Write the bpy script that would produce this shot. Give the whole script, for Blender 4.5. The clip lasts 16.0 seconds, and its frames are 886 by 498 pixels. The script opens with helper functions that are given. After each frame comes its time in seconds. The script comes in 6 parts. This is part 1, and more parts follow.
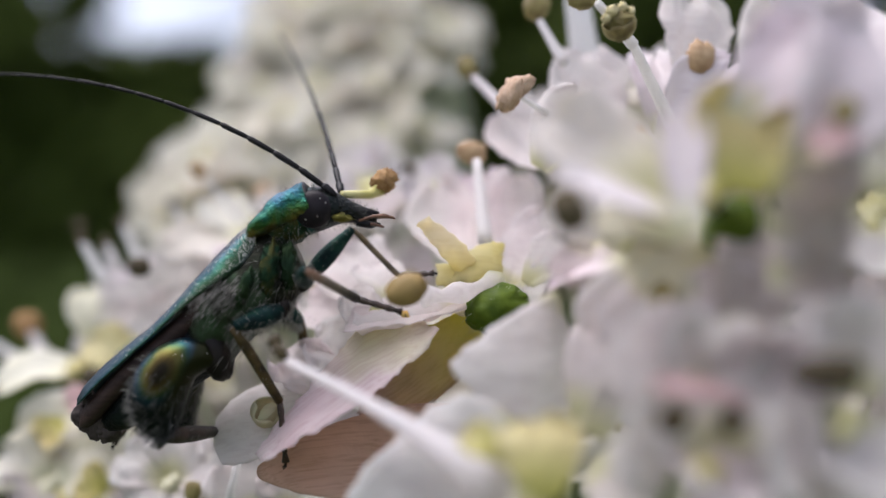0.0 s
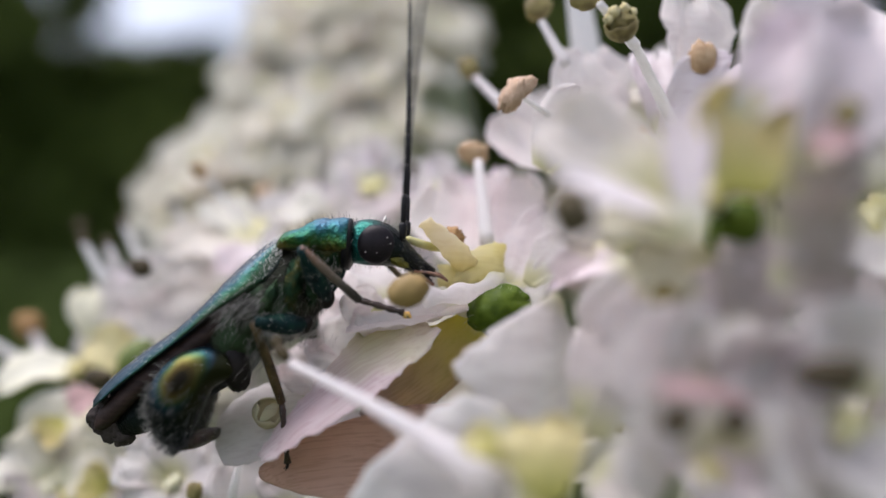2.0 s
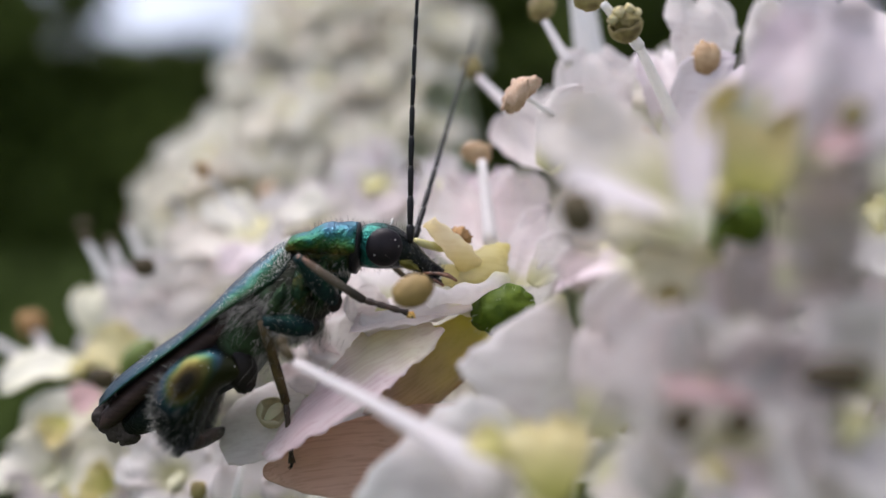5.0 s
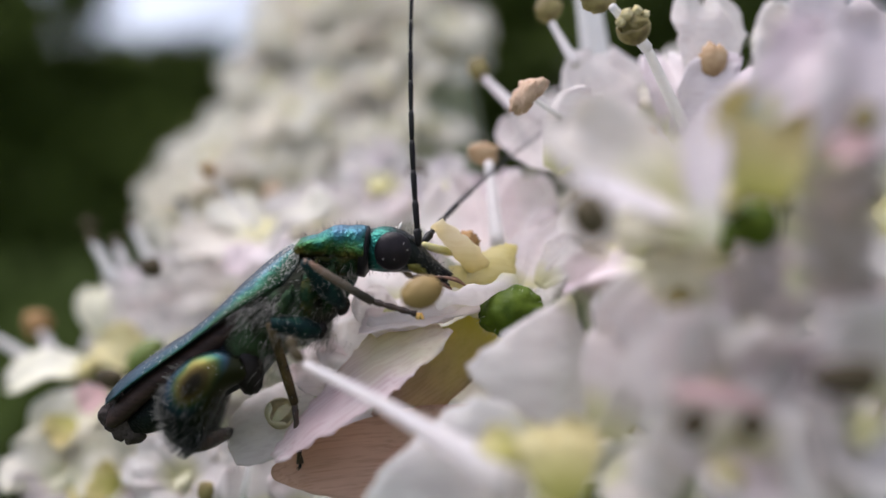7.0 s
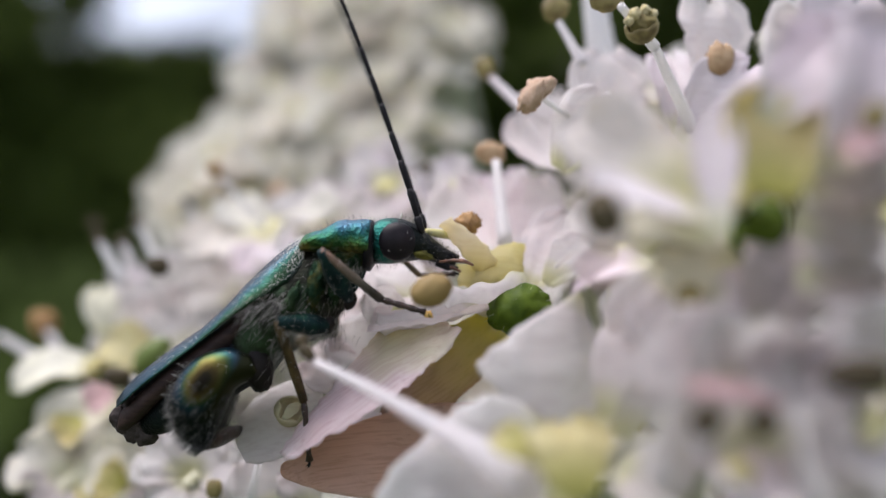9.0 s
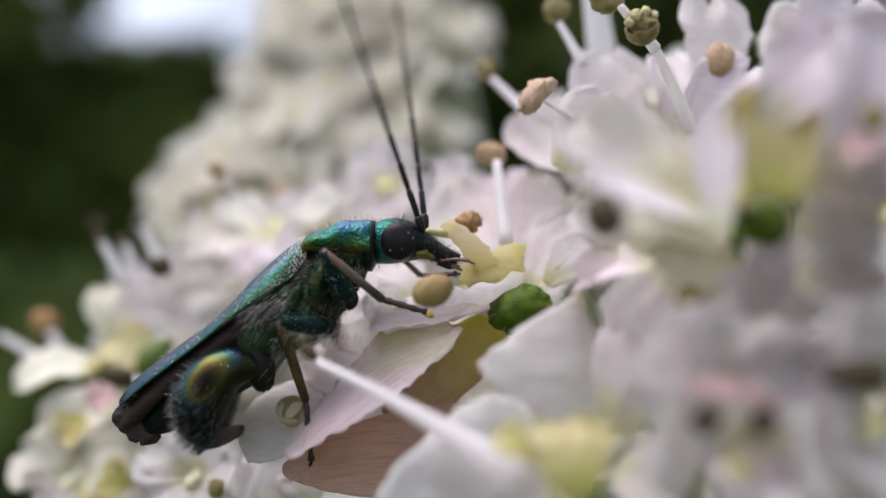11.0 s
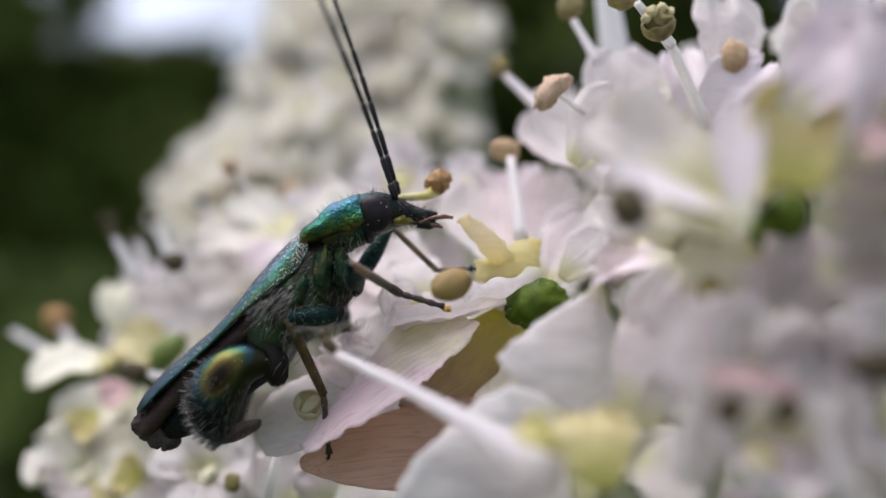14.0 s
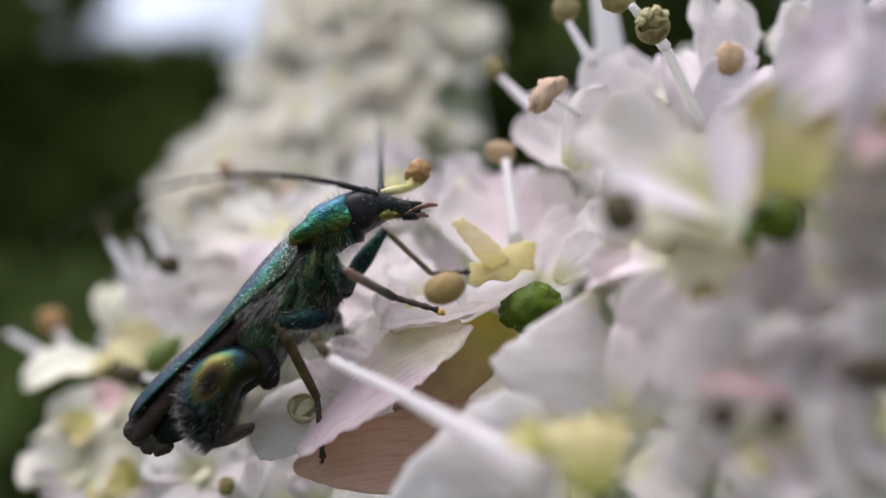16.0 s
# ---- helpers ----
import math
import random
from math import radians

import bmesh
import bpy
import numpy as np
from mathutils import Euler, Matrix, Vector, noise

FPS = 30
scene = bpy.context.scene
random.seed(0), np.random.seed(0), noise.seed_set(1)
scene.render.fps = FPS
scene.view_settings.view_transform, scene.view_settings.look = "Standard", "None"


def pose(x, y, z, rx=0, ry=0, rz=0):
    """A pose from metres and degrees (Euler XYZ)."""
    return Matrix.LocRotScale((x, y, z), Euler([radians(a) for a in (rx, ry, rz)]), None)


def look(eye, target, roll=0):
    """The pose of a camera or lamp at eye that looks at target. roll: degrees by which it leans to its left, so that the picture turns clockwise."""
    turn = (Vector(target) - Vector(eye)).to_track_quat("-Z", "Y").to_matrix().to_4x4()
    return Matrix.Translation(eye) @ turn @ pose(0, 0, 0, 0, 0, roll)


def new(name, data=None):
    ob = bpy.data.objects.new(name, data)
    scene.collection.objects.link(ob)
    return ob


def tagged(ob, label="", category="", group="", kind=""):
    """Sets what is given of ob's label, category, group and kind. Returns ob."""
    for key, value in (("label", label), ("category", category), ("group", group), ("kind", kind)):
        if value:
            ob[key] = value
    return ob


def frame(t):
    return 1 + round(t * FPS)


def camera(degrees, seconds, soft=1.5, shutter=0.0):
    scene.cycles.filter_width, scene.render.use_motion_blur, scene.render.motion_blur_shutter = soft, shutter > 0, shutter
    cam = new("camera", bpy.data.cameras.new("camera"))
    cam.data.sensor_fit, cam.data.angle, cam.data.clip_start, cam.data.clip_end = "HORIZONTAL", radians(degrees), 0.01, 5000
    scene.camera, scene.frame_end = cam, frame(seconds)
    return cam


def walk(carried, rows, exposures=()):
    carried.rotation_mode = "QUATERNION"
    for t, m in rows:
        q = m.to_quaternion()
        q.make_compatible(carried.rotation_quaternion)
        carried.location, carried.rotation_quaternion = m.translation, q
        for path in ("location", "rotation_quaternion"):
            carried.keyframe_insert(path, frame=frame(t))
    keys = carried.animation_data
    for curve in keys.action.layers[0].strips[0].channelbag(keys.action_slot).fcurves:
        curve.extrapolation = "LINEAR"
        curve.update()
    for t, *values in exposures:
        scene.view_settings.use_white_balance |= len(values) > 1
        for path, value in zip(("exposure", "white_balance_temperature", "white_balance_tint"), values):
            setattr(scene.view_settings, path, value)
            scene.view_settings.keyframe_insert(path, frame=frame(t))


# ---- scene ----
# ---- camera: a slow slide past the flower head, in millimetres ----
MM = 0.001
LENS_DEGREES = 50.03
cam = camera(LENS_DEGREES, 16.0, soft=1.5, shutter=0.9)
cam.data.dof.use_dof = True
cam.data.dof.focus_distance = 0.0263
cam.data.dof.aperture_fstop = 28.0

# seconds, side, height, forward, roll, tilt
SLIDE = [
    (0.0, -0.000, 0.000, -0.017, 0.00, -0.01),
    (0.5, -0.037, 0.014, -0.022, -0.00, -0.02),
    (1.0, -0.065, 0.015, -0.023, -0.00, -0.03),
    (1.5, -0.056, 0.026, -0.019, 0.00, -0.05),
    (2.0, -0.052, 0.047, -0.010, 0.01, -0.06),
    (2.5, -0.058, 0.043, -0.005, 0.01, -0.07),
    (3.0, -0.097, 0.072, -0.021, 0.02, -0.08),
    (3.5, -0.156, 0.074, -0.040, 0.04, -0.10),
    (4.0, -0.155, 0.075, -0.041, 0.05, -0.11),
    (6.5, -0.290, 0.154, -0.107, 0.11, -0.24),
    (7.0, -0.386, 0.167, -0.122, 0.11, -0.24),
    (7.5, -0.446, 0.145, -0.138, 0.10, -0.24),
    (8.0, -0.473, 0.145, -0.160, 0.09, -0.23),
    (8.5, -0.557, 0.119, -0.185, 0.09, -0.23),
    (9.0, -0.625, 0.119, -0.205, 0.09, -0.23),
    (11.5, -0.682, 0.125, -0.336, 0.12, -0.22),
    (12.0, -0.756, 0.118, -0.329, 0.11, -0.22),
    (12.5, -0.864, 0.081, -0.335, 0.10, -0.21),
    (13.0, -0.950, 0.054, -0.379, 0.11, -0.20),
    (13.5, -1.054, 0.008, -0.443, 0.12, -0.19),
    (14.0, -1.131, -0.040, -0.484, 0.14, -0.18),
    (14.5, -1.133, -0.015, -0.495, 0.16, -0.18),
    (15.0, -1.120, -0.025, -0.479, 0.16, -0.18),
    (15.5, -1.094, -0.011, -0.443, 0.15, -0.19),
    (16.0, -0.965, 0.062, -0.406, 0.14, -0.20),
]


def slide_pose(x, z, y, roll, tilt):
    eye = Vector((x, y - 26.25, z)) * MM
    return look(eye, eye + Vector((0, math.cos(radians(tilt)), math.sin(radians(tilt)))), roll)


walk(cam, [(t, slide_pose(*r)) for t, *r in SLIDE], exposures=[(0.0, 0.17, 6200, 18), (16.0, 0.17, 6200, 18)])

# ---- daylight: a bright overcast sky ----
SUN_UP, SUN_TURN = radians(72), radians(-75)
world = bpy.data.worlds.new("sky")
scene.world = world
world.use_nodes = True
sky = world.node_tree.nodes.new("ShaderNodeTexSky")
sky.sky_type, sky.sun_disc = "NISHITA", False
sky.sun_elevation, sky.sun_rotation, sky.dust_density = SUN_UP, SUN_TURN, 4.0
back = world.node_tree.nodes["Background"]
back.inputs["Strength"].default_value = 0.19
haze = world.node_tree.nodes.new("ShaderNodeHueSaturation")  # thin cloud takes most of the blue
haze.inputs["Saturation"].default_value = 0.5
cloud = world.node_tree.nodes.new("ShaderNodeTexNoise")
cloud.inputs["Scale"].default_value, cloud.inputs["Detail"].default_value = 3.0, 4.0
thick = world.node_tree.nodes.new("ShaderNodeMapRange")
thick.inputs["From Min"].default_value, thick.inputs["From Max"].default_value = 0.35, 0.65
thick.inputs["To Min"].default_value, thick.inputs["To Max"].default_value = 0.85, 1.25
around = world.node_tree.nodes.new("ShaderNodeTexCoord")
world.node_tree.links.new(around.outputs["Generated"], cloud.inputs["Vector"])
world.node_tree.links.new(cloud.outputs[0], thick.inputs[0])
world.node_tree.links.new(thick.outputs[0], haze.inputs["Value"])
world.node_tree.links.new(sky.outputs[0], haze.inputs["Color"])
world.node_tree.links.new(haze.outputs[0], back.inputs["Color"])
sun = new("sun", bpy.data.lights.new("sun", "SUN"))
sun.data.energy, sun.data.angle, sun.data.color = 1.7, radians(60), (1.0, 0.96, 0.9)
sun_way = Vector((math.sin(SUN_TURN) * math.cos(SUN_UP), math.cos(SUN_TURN) * math.cos(SUN_UP), math.sin(SUN_UP)))
sun.matrix_world = look(sun_way * 5, (0, 0, 0))

# ---- materials ----
def shader(name):
    m = bpy.data.materials.new(name)
    m.use_nodes = True
    nt = m.node_tree
    return m, nt, nt.nodes["Principled BSDF"], nt.nodes["Material Output"]


def textured(nt, kind, scale, detail=3.0, squash=(1, 1, 1), turn=0.0):
    """A noise or Voronoi texture scaled in millimetres of the object's own space."""
    co = nt.nodes.new("ShaderNodeTexCoord")
    mp = nt.nodes.new("ShaderNodeMapping")
    mp.vector_type = "TEXTURE"
    mp.inputs["Scale"].default_value = [0.001 / (scale * s) for s in squash]
    mp.inputs["Rotation"].default_value = (0, -radians(turn), 0)
    tx = nt.nodes.new("ShaderNodeTex" + kind)
    tx.inputs["Scale"].default_value = 1.0
    if kind == "Noise":
        tx.inputs["Detail"].default_value = detail
    nt.links.new(co.outputs["Object"], mp.inputs["Vector"])
    nt.links.new(mp.outputs[0], tx.inputs["Vector"])
    return tx


def ramp(nt, source, stops):
    r = nt.nodes.new("ShaderNodeValToRGB")
    el = r.color_ramp.elements
    while len(el) < len(stops):
        el.new(0.5)
    for e, (p, c) in zip(el, stops):
        e.position, e.color = p, (*c, 1)
    nt.links.new(source, r.inputs[0])
    return r


def relief(nt, bsdf, source, strength, depth):
    b = nt.nodes.new("ShaderNodeBump")
    b.inputs["Strength"].default_value = strength
    b.inputs["Distance"].default_value = depth * MM
    nt.links.new(source, b.inputs["Height"])
    nt.links.new(b.outputs[0], bsdf.inputs["Normal"])
    return b


def blended(nt, a, b, factor):
    mx = nt.nodes.new("ShaderNodeMix")
    mx.data_type = "RGBA"
    if isinstance(factor, float):
        mx.inputs[0].default_value = factor
    else:
        nt.links.new(factor, mx.inputs[0])
    for sock, v in ((mx.inputs[6], a), (mx.inputs[7], b)):
        if isinstance(v, tuple):
            sock.default_value = (*v, 1)
        else:
            nt.links.new(v, sock)
    return mx.outputs[2]


def petal_material(name, pale, tint, glow=0.3, vein=0.25, reach=0.9, claw=(0.8, 0.79, 0.56), fine=7.0, turn=0.0):
    m, nt, bsdf, out = shader(name)
    cloud = textured(nt, "Noise", 0.45, 2)
    grain = textured(nt, "Noise", 9.0, 3)
    streak = textured(nt, "Noise", 1.0, 2, (0.25, fine, fine), turn)
    base = ramp(nt, cloud.outputs[0], [(0.35, pale), (0.72, tint)])
    vary = nt.nodes.new("ShaderNodeObjectInfo")
    hue = ramp(nt, vary.outputs["Random"], [(0.0, (1, 1, 1)), (0.6, (0.98, 0.98, 0.96)), (1.0, (1.0, 0.965, 0.97))])
    mul = nt.nodes.new("ShaderNodeMix")
    mul.data_type, mul.blend_type = "RGBA", "MULTIPLY"
    mul.inputs[0].default_value = 1.0
    nt.links.new(base.outputs[0], mul.inputs[6])
    nt.links.new(hue.outputs[0], mul.inputs[7])
    veins = ramp(nt, streak.outputs[0], [(0.36, tuple(c * 0.82 for c in tint)), (0.52, (1, 1, 1))])
    lined = nt.nodes.new("ShaderNodeMix")
    lined.data_type, lined.blend_type = "RGBA", "MULTIPLY"
    lined.inputs[0].default_value = vein
    nt.links.new(mul.outputs[2], lined.inputs[6])
    nt.links.new(veins.outputs[0], lined.inputs[7])
    co = nt.nodes.new("ShaderNodeTexCoord")
    away = nt.nodes.new("ShaderNodeVectorMath")
    away.operation = "LENGTH"
    nt.links.new(co.outputs["Object"], away.inputs[0])
    near = nt.nodes.new("ShaderNodeMath")
    near.operation = "MULTIPLY_ADD"
    near.inputs[1].default_value = 1000 / reach
    nt.links.new(away.outputs["Value"], near.inputs[0])
    patchy = nt.nodes.new("ShaderNodeMath")
    patchy.operation = "MULTIPLY_ADD"
    patchy.inputs[1].default_value, patchy.inputs[2].default_value = 1.2, -0.6
    nt.links.new(cloud.outputs[0], patchy.inputs[0])
    nt.links.new(patchy.outputs[0], near.inputs[2])
    fade = ramp(nt, near.outputs[0], [(0.15, (1, 1, 1)), (0.9, (0, 0, 0))])
    colour = blended(nt, lined.outputs[2], claw, fade.outputs[0])
    nt.links.new(colour, bsdf.inputs["Base Color"])
    bsdf.inputs["Roughness"].default_value = 0.5
    bsdf.inputs["Specular IOR Level"].default_value = 0.3
    bump = relief(nt, bsdf, grain.outputs[0], 0.35, 0.02)
    thin = nt.nodes.new("ShaderNodeBsdfTranslucent")
    nt.links.new(colour, thin.inputs["Color"])
    nt.links.new(bump.outputs[0], thin.inputs["Normal"])
    mix = nt.nodes.new("ShaderNodeMixShader")
    mix.inputs[0].default_value = glow
    nt.links.new(bsdf.outputs[0], mix.inputs[1])
    nt.links.new(thin.outputs[0], mix.inputs[2])
    nt.links.new(mix.outputs[0], out.inputs["Surface"])
    return m


def plain_material(name, stops, scale=1.0, rough=0.5, metal=0.0, bump=0.3, depth=0.02, fine=8.0, gloss=0.5, squash=(1, 1, 1), coat=0.0):
    m, nt, bsdf, out = shader(name)
    cloud = textured(nt, "Noise", scale, 4, squash)
    col = ramp(nt, cloud.outputs[0], stops)
    nt.links.new(col.outputs[0], bsdf.inputs["Base Color"])
    grain = textured(nt, "Noise", fine, 3)
    relief(nt, bsdf, grain.outputs[0], bump, depth)
    wear = ramp(nt, grain.outputs[0], [(0.3, (rough * 0.8,) * 3), (0.75, (min(1, rough * 1.25),) * 3)])
    nt.links.new(wear.outputs[0], bsdf.inputs["Roughness"])
    bsdf.inputs["Metallic"].default_value = metal
    bsdf.inputs["Specular IOR Level"].default_value = gloss
    bsdf.inputs["Coat Weight"].default_value = coat
    return m


PETAL = petal_material("white_petal", (0.9, 0.89, 0.87), (0.89, 0.84, 0.84), 0.64)
PETAL_THIN = petal_material("thin_bright_petal", (0.95, 0.93, 0.92), (0.94, 0.89, 0.89), 0.7)
# greyer copy of the white petal, with shade put into its colour
PETAL_DIMMED = petal_material("petal_dimmed_for_shade", (0.68, 0.63, 0.59), (0.62, 0.55, 0.53), 0.4)
PETAL_PINK = petal_material("pinkish_petal", (0.88, 0.84, 0.84), (0.86, 0.76, 0.79))
PETAL_CREAM = petal_material("cream_petal", (0.85, 0.84, 0.74), (0.8, 0.78, 0.56))
PETAL_SMALL = petal_material("small_white_petal", (0.88, 0.87, 0.85), (0.88, 0.84, 0.83), 0.66, reach=0.4)
PETAL_SMALL_PINK = petal_material("small_pinkish_petal", (0.88, 0.84, 0.84), (0.85, 0.72, 0.75), 0.48, reach=0.4)
PETAL_SMALL_CREAM = petal_material("small_cream_petal", (0.87, 0.86, 0.8), (0.84, 0.82, 0.7), 0.48, reach=0.4)
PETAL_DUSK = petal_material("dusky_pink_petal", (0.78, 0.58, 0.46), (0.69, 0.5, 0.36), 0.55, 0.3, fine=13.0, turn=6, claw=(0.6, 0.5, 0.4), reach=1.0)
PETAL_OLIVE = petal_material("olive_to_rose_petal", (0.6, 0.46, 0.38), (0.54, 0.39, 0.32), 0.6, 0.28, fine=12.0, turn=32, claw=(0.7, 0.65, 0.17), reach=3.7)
PETAL_YELLOW = petal_material("yellow_green_petal_base", (0.79, 0.74, 0.44), (0.75, 0.65, 0.3), 0.45, claw=(0.62, 0.6, 0.18), reach=1.3)
PETAL_ROSE = petal_material("rose_petal", (0.82, 0.64, 0.62), (0.76, 0.54, 0.53), 0.45, reach=0.3, claw=(0.7, 0.5, 0.45))
PETAL_FOLD = petal_material("white_petal_greening_to_its_base", (0.93, 0.87, 0.87), (0.91, 0.77, 0.79), 0.55, 0.5, fine=10.0, turn=38, claw=(0.8, 0.8, 0.46), reach=2.9)
PETAL_TINGED = petal_material("white_petal_with_greenish_middle", (0.9, 0.88, 0.84), (0.88, 0.84, 0.72), 0.5, claw=(0.8, 0.79, 0.5), reach=2.2)
SLAB = petal_material("pale_yellow_translucent_slab", (0.88, 0.84, 0.58), (0.84, 0.78, 0.44), 0.7, 0.2, claw=(0.82, 0.76, 0.36), reach=0.8)
STYLE = petal_material("translucent_yellow_style", (0.92, 0.86, 0.72), (0.9, 0.81, 0.56), 0.72, 0.25, claw=(0.84, 0.77, 0.42), reach=1.2)
DISC = plain_material("yellow_green_nectar_disc", [(0.3, (0.5, 0.46, 0.12)), (0.7, (0.66, 0.62, 0.28))], 0.9, 0.35, depth=0.03)
DISC_LIGHT = plain_material("pale_yellow_disc", [(0.3, (0.6, 0.55, 0.18)), (0.7, (0.74, 0.7, 0.4))], 0.9, 0.3, depth=0.03)
OVARY = plain_material("green_ovary", [(0.3, (0.042, 0.076, 0.005)), (0.7, (0.105, 0.155, 0.013))], 1.8, 0.55, depth=0.1, fine=4.5, gloss=0.14)
OVARY_LIGHT = plain_material("light_green_ovary", [(0.3, (0.09, 0.14, 0.02)), (0.7, (0.19, 0.25, 0.05))], 1.6, 0.5, depth=0.05, fine=6)
OVARY_OLIVE = plain_material("olive_ovary", [(0.3, (0.4, 0.36, 0.08)), (0.75, (0.5, 0.44, 0.2))], 0.8, 0.5)
STALK = plain_material("pale_green_stalk", [(0.3, (0.5, 0.54, 0.38)), (0.7, (0.62, 0.65, 0.5))], 0.5, 0.5)
STEM = plain_material("ribbed_green_stem", [(0.3, (0.08, 0.14, 0.03)), (0.7, (0.14, 0.2, 0.06))], 0.1, 0.55, squash=(3, 3, 0.2))
FILAMENT = petal_material("white_filament", (0.92, 0.92, 0.91), (0.91, 0.89, 0.88), 0.55, 0.1, reach=0.2, claw=(0.85, 0.85, 0.8))
ANTHER_TAN = plain_material("tan_anther", [(0.3, (0.38, 0.23, 0.11)), (0.7, (0.6, 0.43, 0.25))], 2.5, 0.6, depth=0.03, fine=12)
ANTHER_OLIVE = plain_material("olive_anther", [(0.3, (0.12, 0.085, 0.03)), (0.7, (0.42, 0.35, 0.13))], 2.5, 0.6, depth=0.025, fine=12)
ANTHER_DARK = plain_material("dark_withered_anther", [(0.3, (0.04, 0.03, 0.014)), (0.7, (0.11, 0.08, 0.034))], 3.0, 0.7, depth=0.05)
ANTHER_BROWN = plain_material("brown_withered_anther", [(0.3, (0.07, 0.052, 0.024)), (0.7, (0.18, 0.14, 0.07))], 3.0, 0.7, depth=0.05)
ANTHER_PINK = plain_material("pinkish_tan_anther", [(0.3, (0.44, 0.28, 0.17)), (0.7, (0.68, 0.5, 0.35))], 3.0, 0.6, depth=0.05, fine=10)
POLLEN_CRUST = plain_material("pale_yellow_pollen_crust", [(0.3, (0.56, 0.47, 0.2)), (0.7, (0.76, 0.69, 0.42))], 5.0, 0.8, depth=0.06, fine=16)
HUSK = petal_material("dry_husk", (0.68, 0.6, 0.4), (0.58, 0.48, 0.28), 0.45)
FUZZ = plain_material("white_fuzz", [(0.3, (0.7, 0.68, 0.62)), (0.7, (0.8, 0.78, 0.72))], 2.0, 0.6)
POLLEN_GOLD = plain_material("golden_pollen", [(0.3, (0.7, 0.36, 0.06)), (0.7, (0.85, 0.62, 0.2))], 5.0, 0.6, depth=0.03)
POLLEN = plain_material("pollen_dust", [(0.3, (0.8, 0.76, 0.68)), (0.7, (0.9, 0.88, 0.82))], 2.0, 0.7)


def thigh_material(name):
    """The hind thigh: blue rim, gold band and black core, running along the limb."""
    m, nt, bsdf, out = shader(name)
    co = nt.nodes.new("ShaderNodeTexCoord")
    axes = nt.nodes.new("ShaderNodeSeparateXYZ")
    nt.links.new(co.outputs["Object"], axes.inputs[0])
    flat = nt.nodes.new("ShaderNodeVectorMath")
    flat.operation = "MULTIPLY_ADD"
    flat.inputs[1].default_value, flat.inputs[2].default_value = (1000 / 0.85, 0, 1000 / 0.54), (-0.9 / 0.85, 0, 0.86 / 0.54)
    nt.links.new(co.outputs["Object"], flat.inputs[0])
    ring = nt.nodes.new("ShaderNodeVectorMath")
    ring.operation = "LENGTH"
    nt.links.new(flat.outputs[0], ring.inputs[0])
    wob = textured(nt, "Noise", 1.6, 3)
    soft = nt.nodes.new("ShaderNodeMath")
    soft.operation = "MULTIPLY_ADD"
    soft.inputs[1].default_value, soft.inputs[2].default_value = 0.55, -0.27
    nt.links.new(wob.outputs[0], soft.inputs[0])
    band = nt.nodes.new("ShaderNodeMath")
    band.operation = "ADD"
    nt.links.new(ring.outputs["Value"], band.inputs[0])
    nt.links.new(soft.outputs[0], band.inputs[1])
    half = nt.nodes.new("ShaderNodeMath")
    half.operation = "MULTIPLY"
    half.inputs[1].default_value = 0.6
    nt.links.new(band.outputs[0], half.inputs[0])
    col = ramp(nt, half.outputs[0], [(0.0, (0.012, 0.009, 0.006)), (0.16, (0.02, 0.016, 0.007)), (0.3, (0.07, 0.05, 0.013)), (0.42, (0.125, 0.115, 0.028)), (0.52, (0.055, 0.1, 0.038)), (0.6, (0.022, 0.09, 0.1)), (0.7, (0.035, 0.09, 0.15)), (0.85, (0.012, 0.02, 0.022))])
    far = nt.nodes.new("ShaderNodeMath")
    far.operation = "MULTIPLY"
    far.inputs[1].default_value = 1000 / 2.6
    nt.links.new(axes.outputs["X"], far.inputs[0])
    end = ramp(nt, far.outputs[0], [(0.52, (0, 0, 0)), (0.76, (1, 1, 1))])
    inner = nt.nodes.new("ShaderNodeMath")
    inner.operation = "MULTIPLY_ADD"
    inner.inputs[1].default_value, inner.inputs[2].default_value = 1000 / 0.7, 0.85 / 0.7
    nt.links.new(axes.outputs["Z"], inner.inputs[0])
    flank = ramp(nt, inner.outputs[0], [(0.1, (0, 0, 0)), (0.75, (1, 1, 1))])
    ringed = blended(nt, col.outputs[0], (0.024, 0.026, 0.01), flank.outputs[0])
    colour = blended(nt, ringed, (0.01, 0.014, 0.013), end.outputs[0])
    nt.links.new(colour, bsdf.inputs["Base Color"])
    grain = textured(nt, "Noise", 16.0, 4)
    relief(nt, bsdf, grain.outputs[0], 0.5, 0.03)
    bsdf.inputs["Metallic"].default_value = 0.85
    bsdf.inputs["Roughness"].default_value = 0.36
    return m


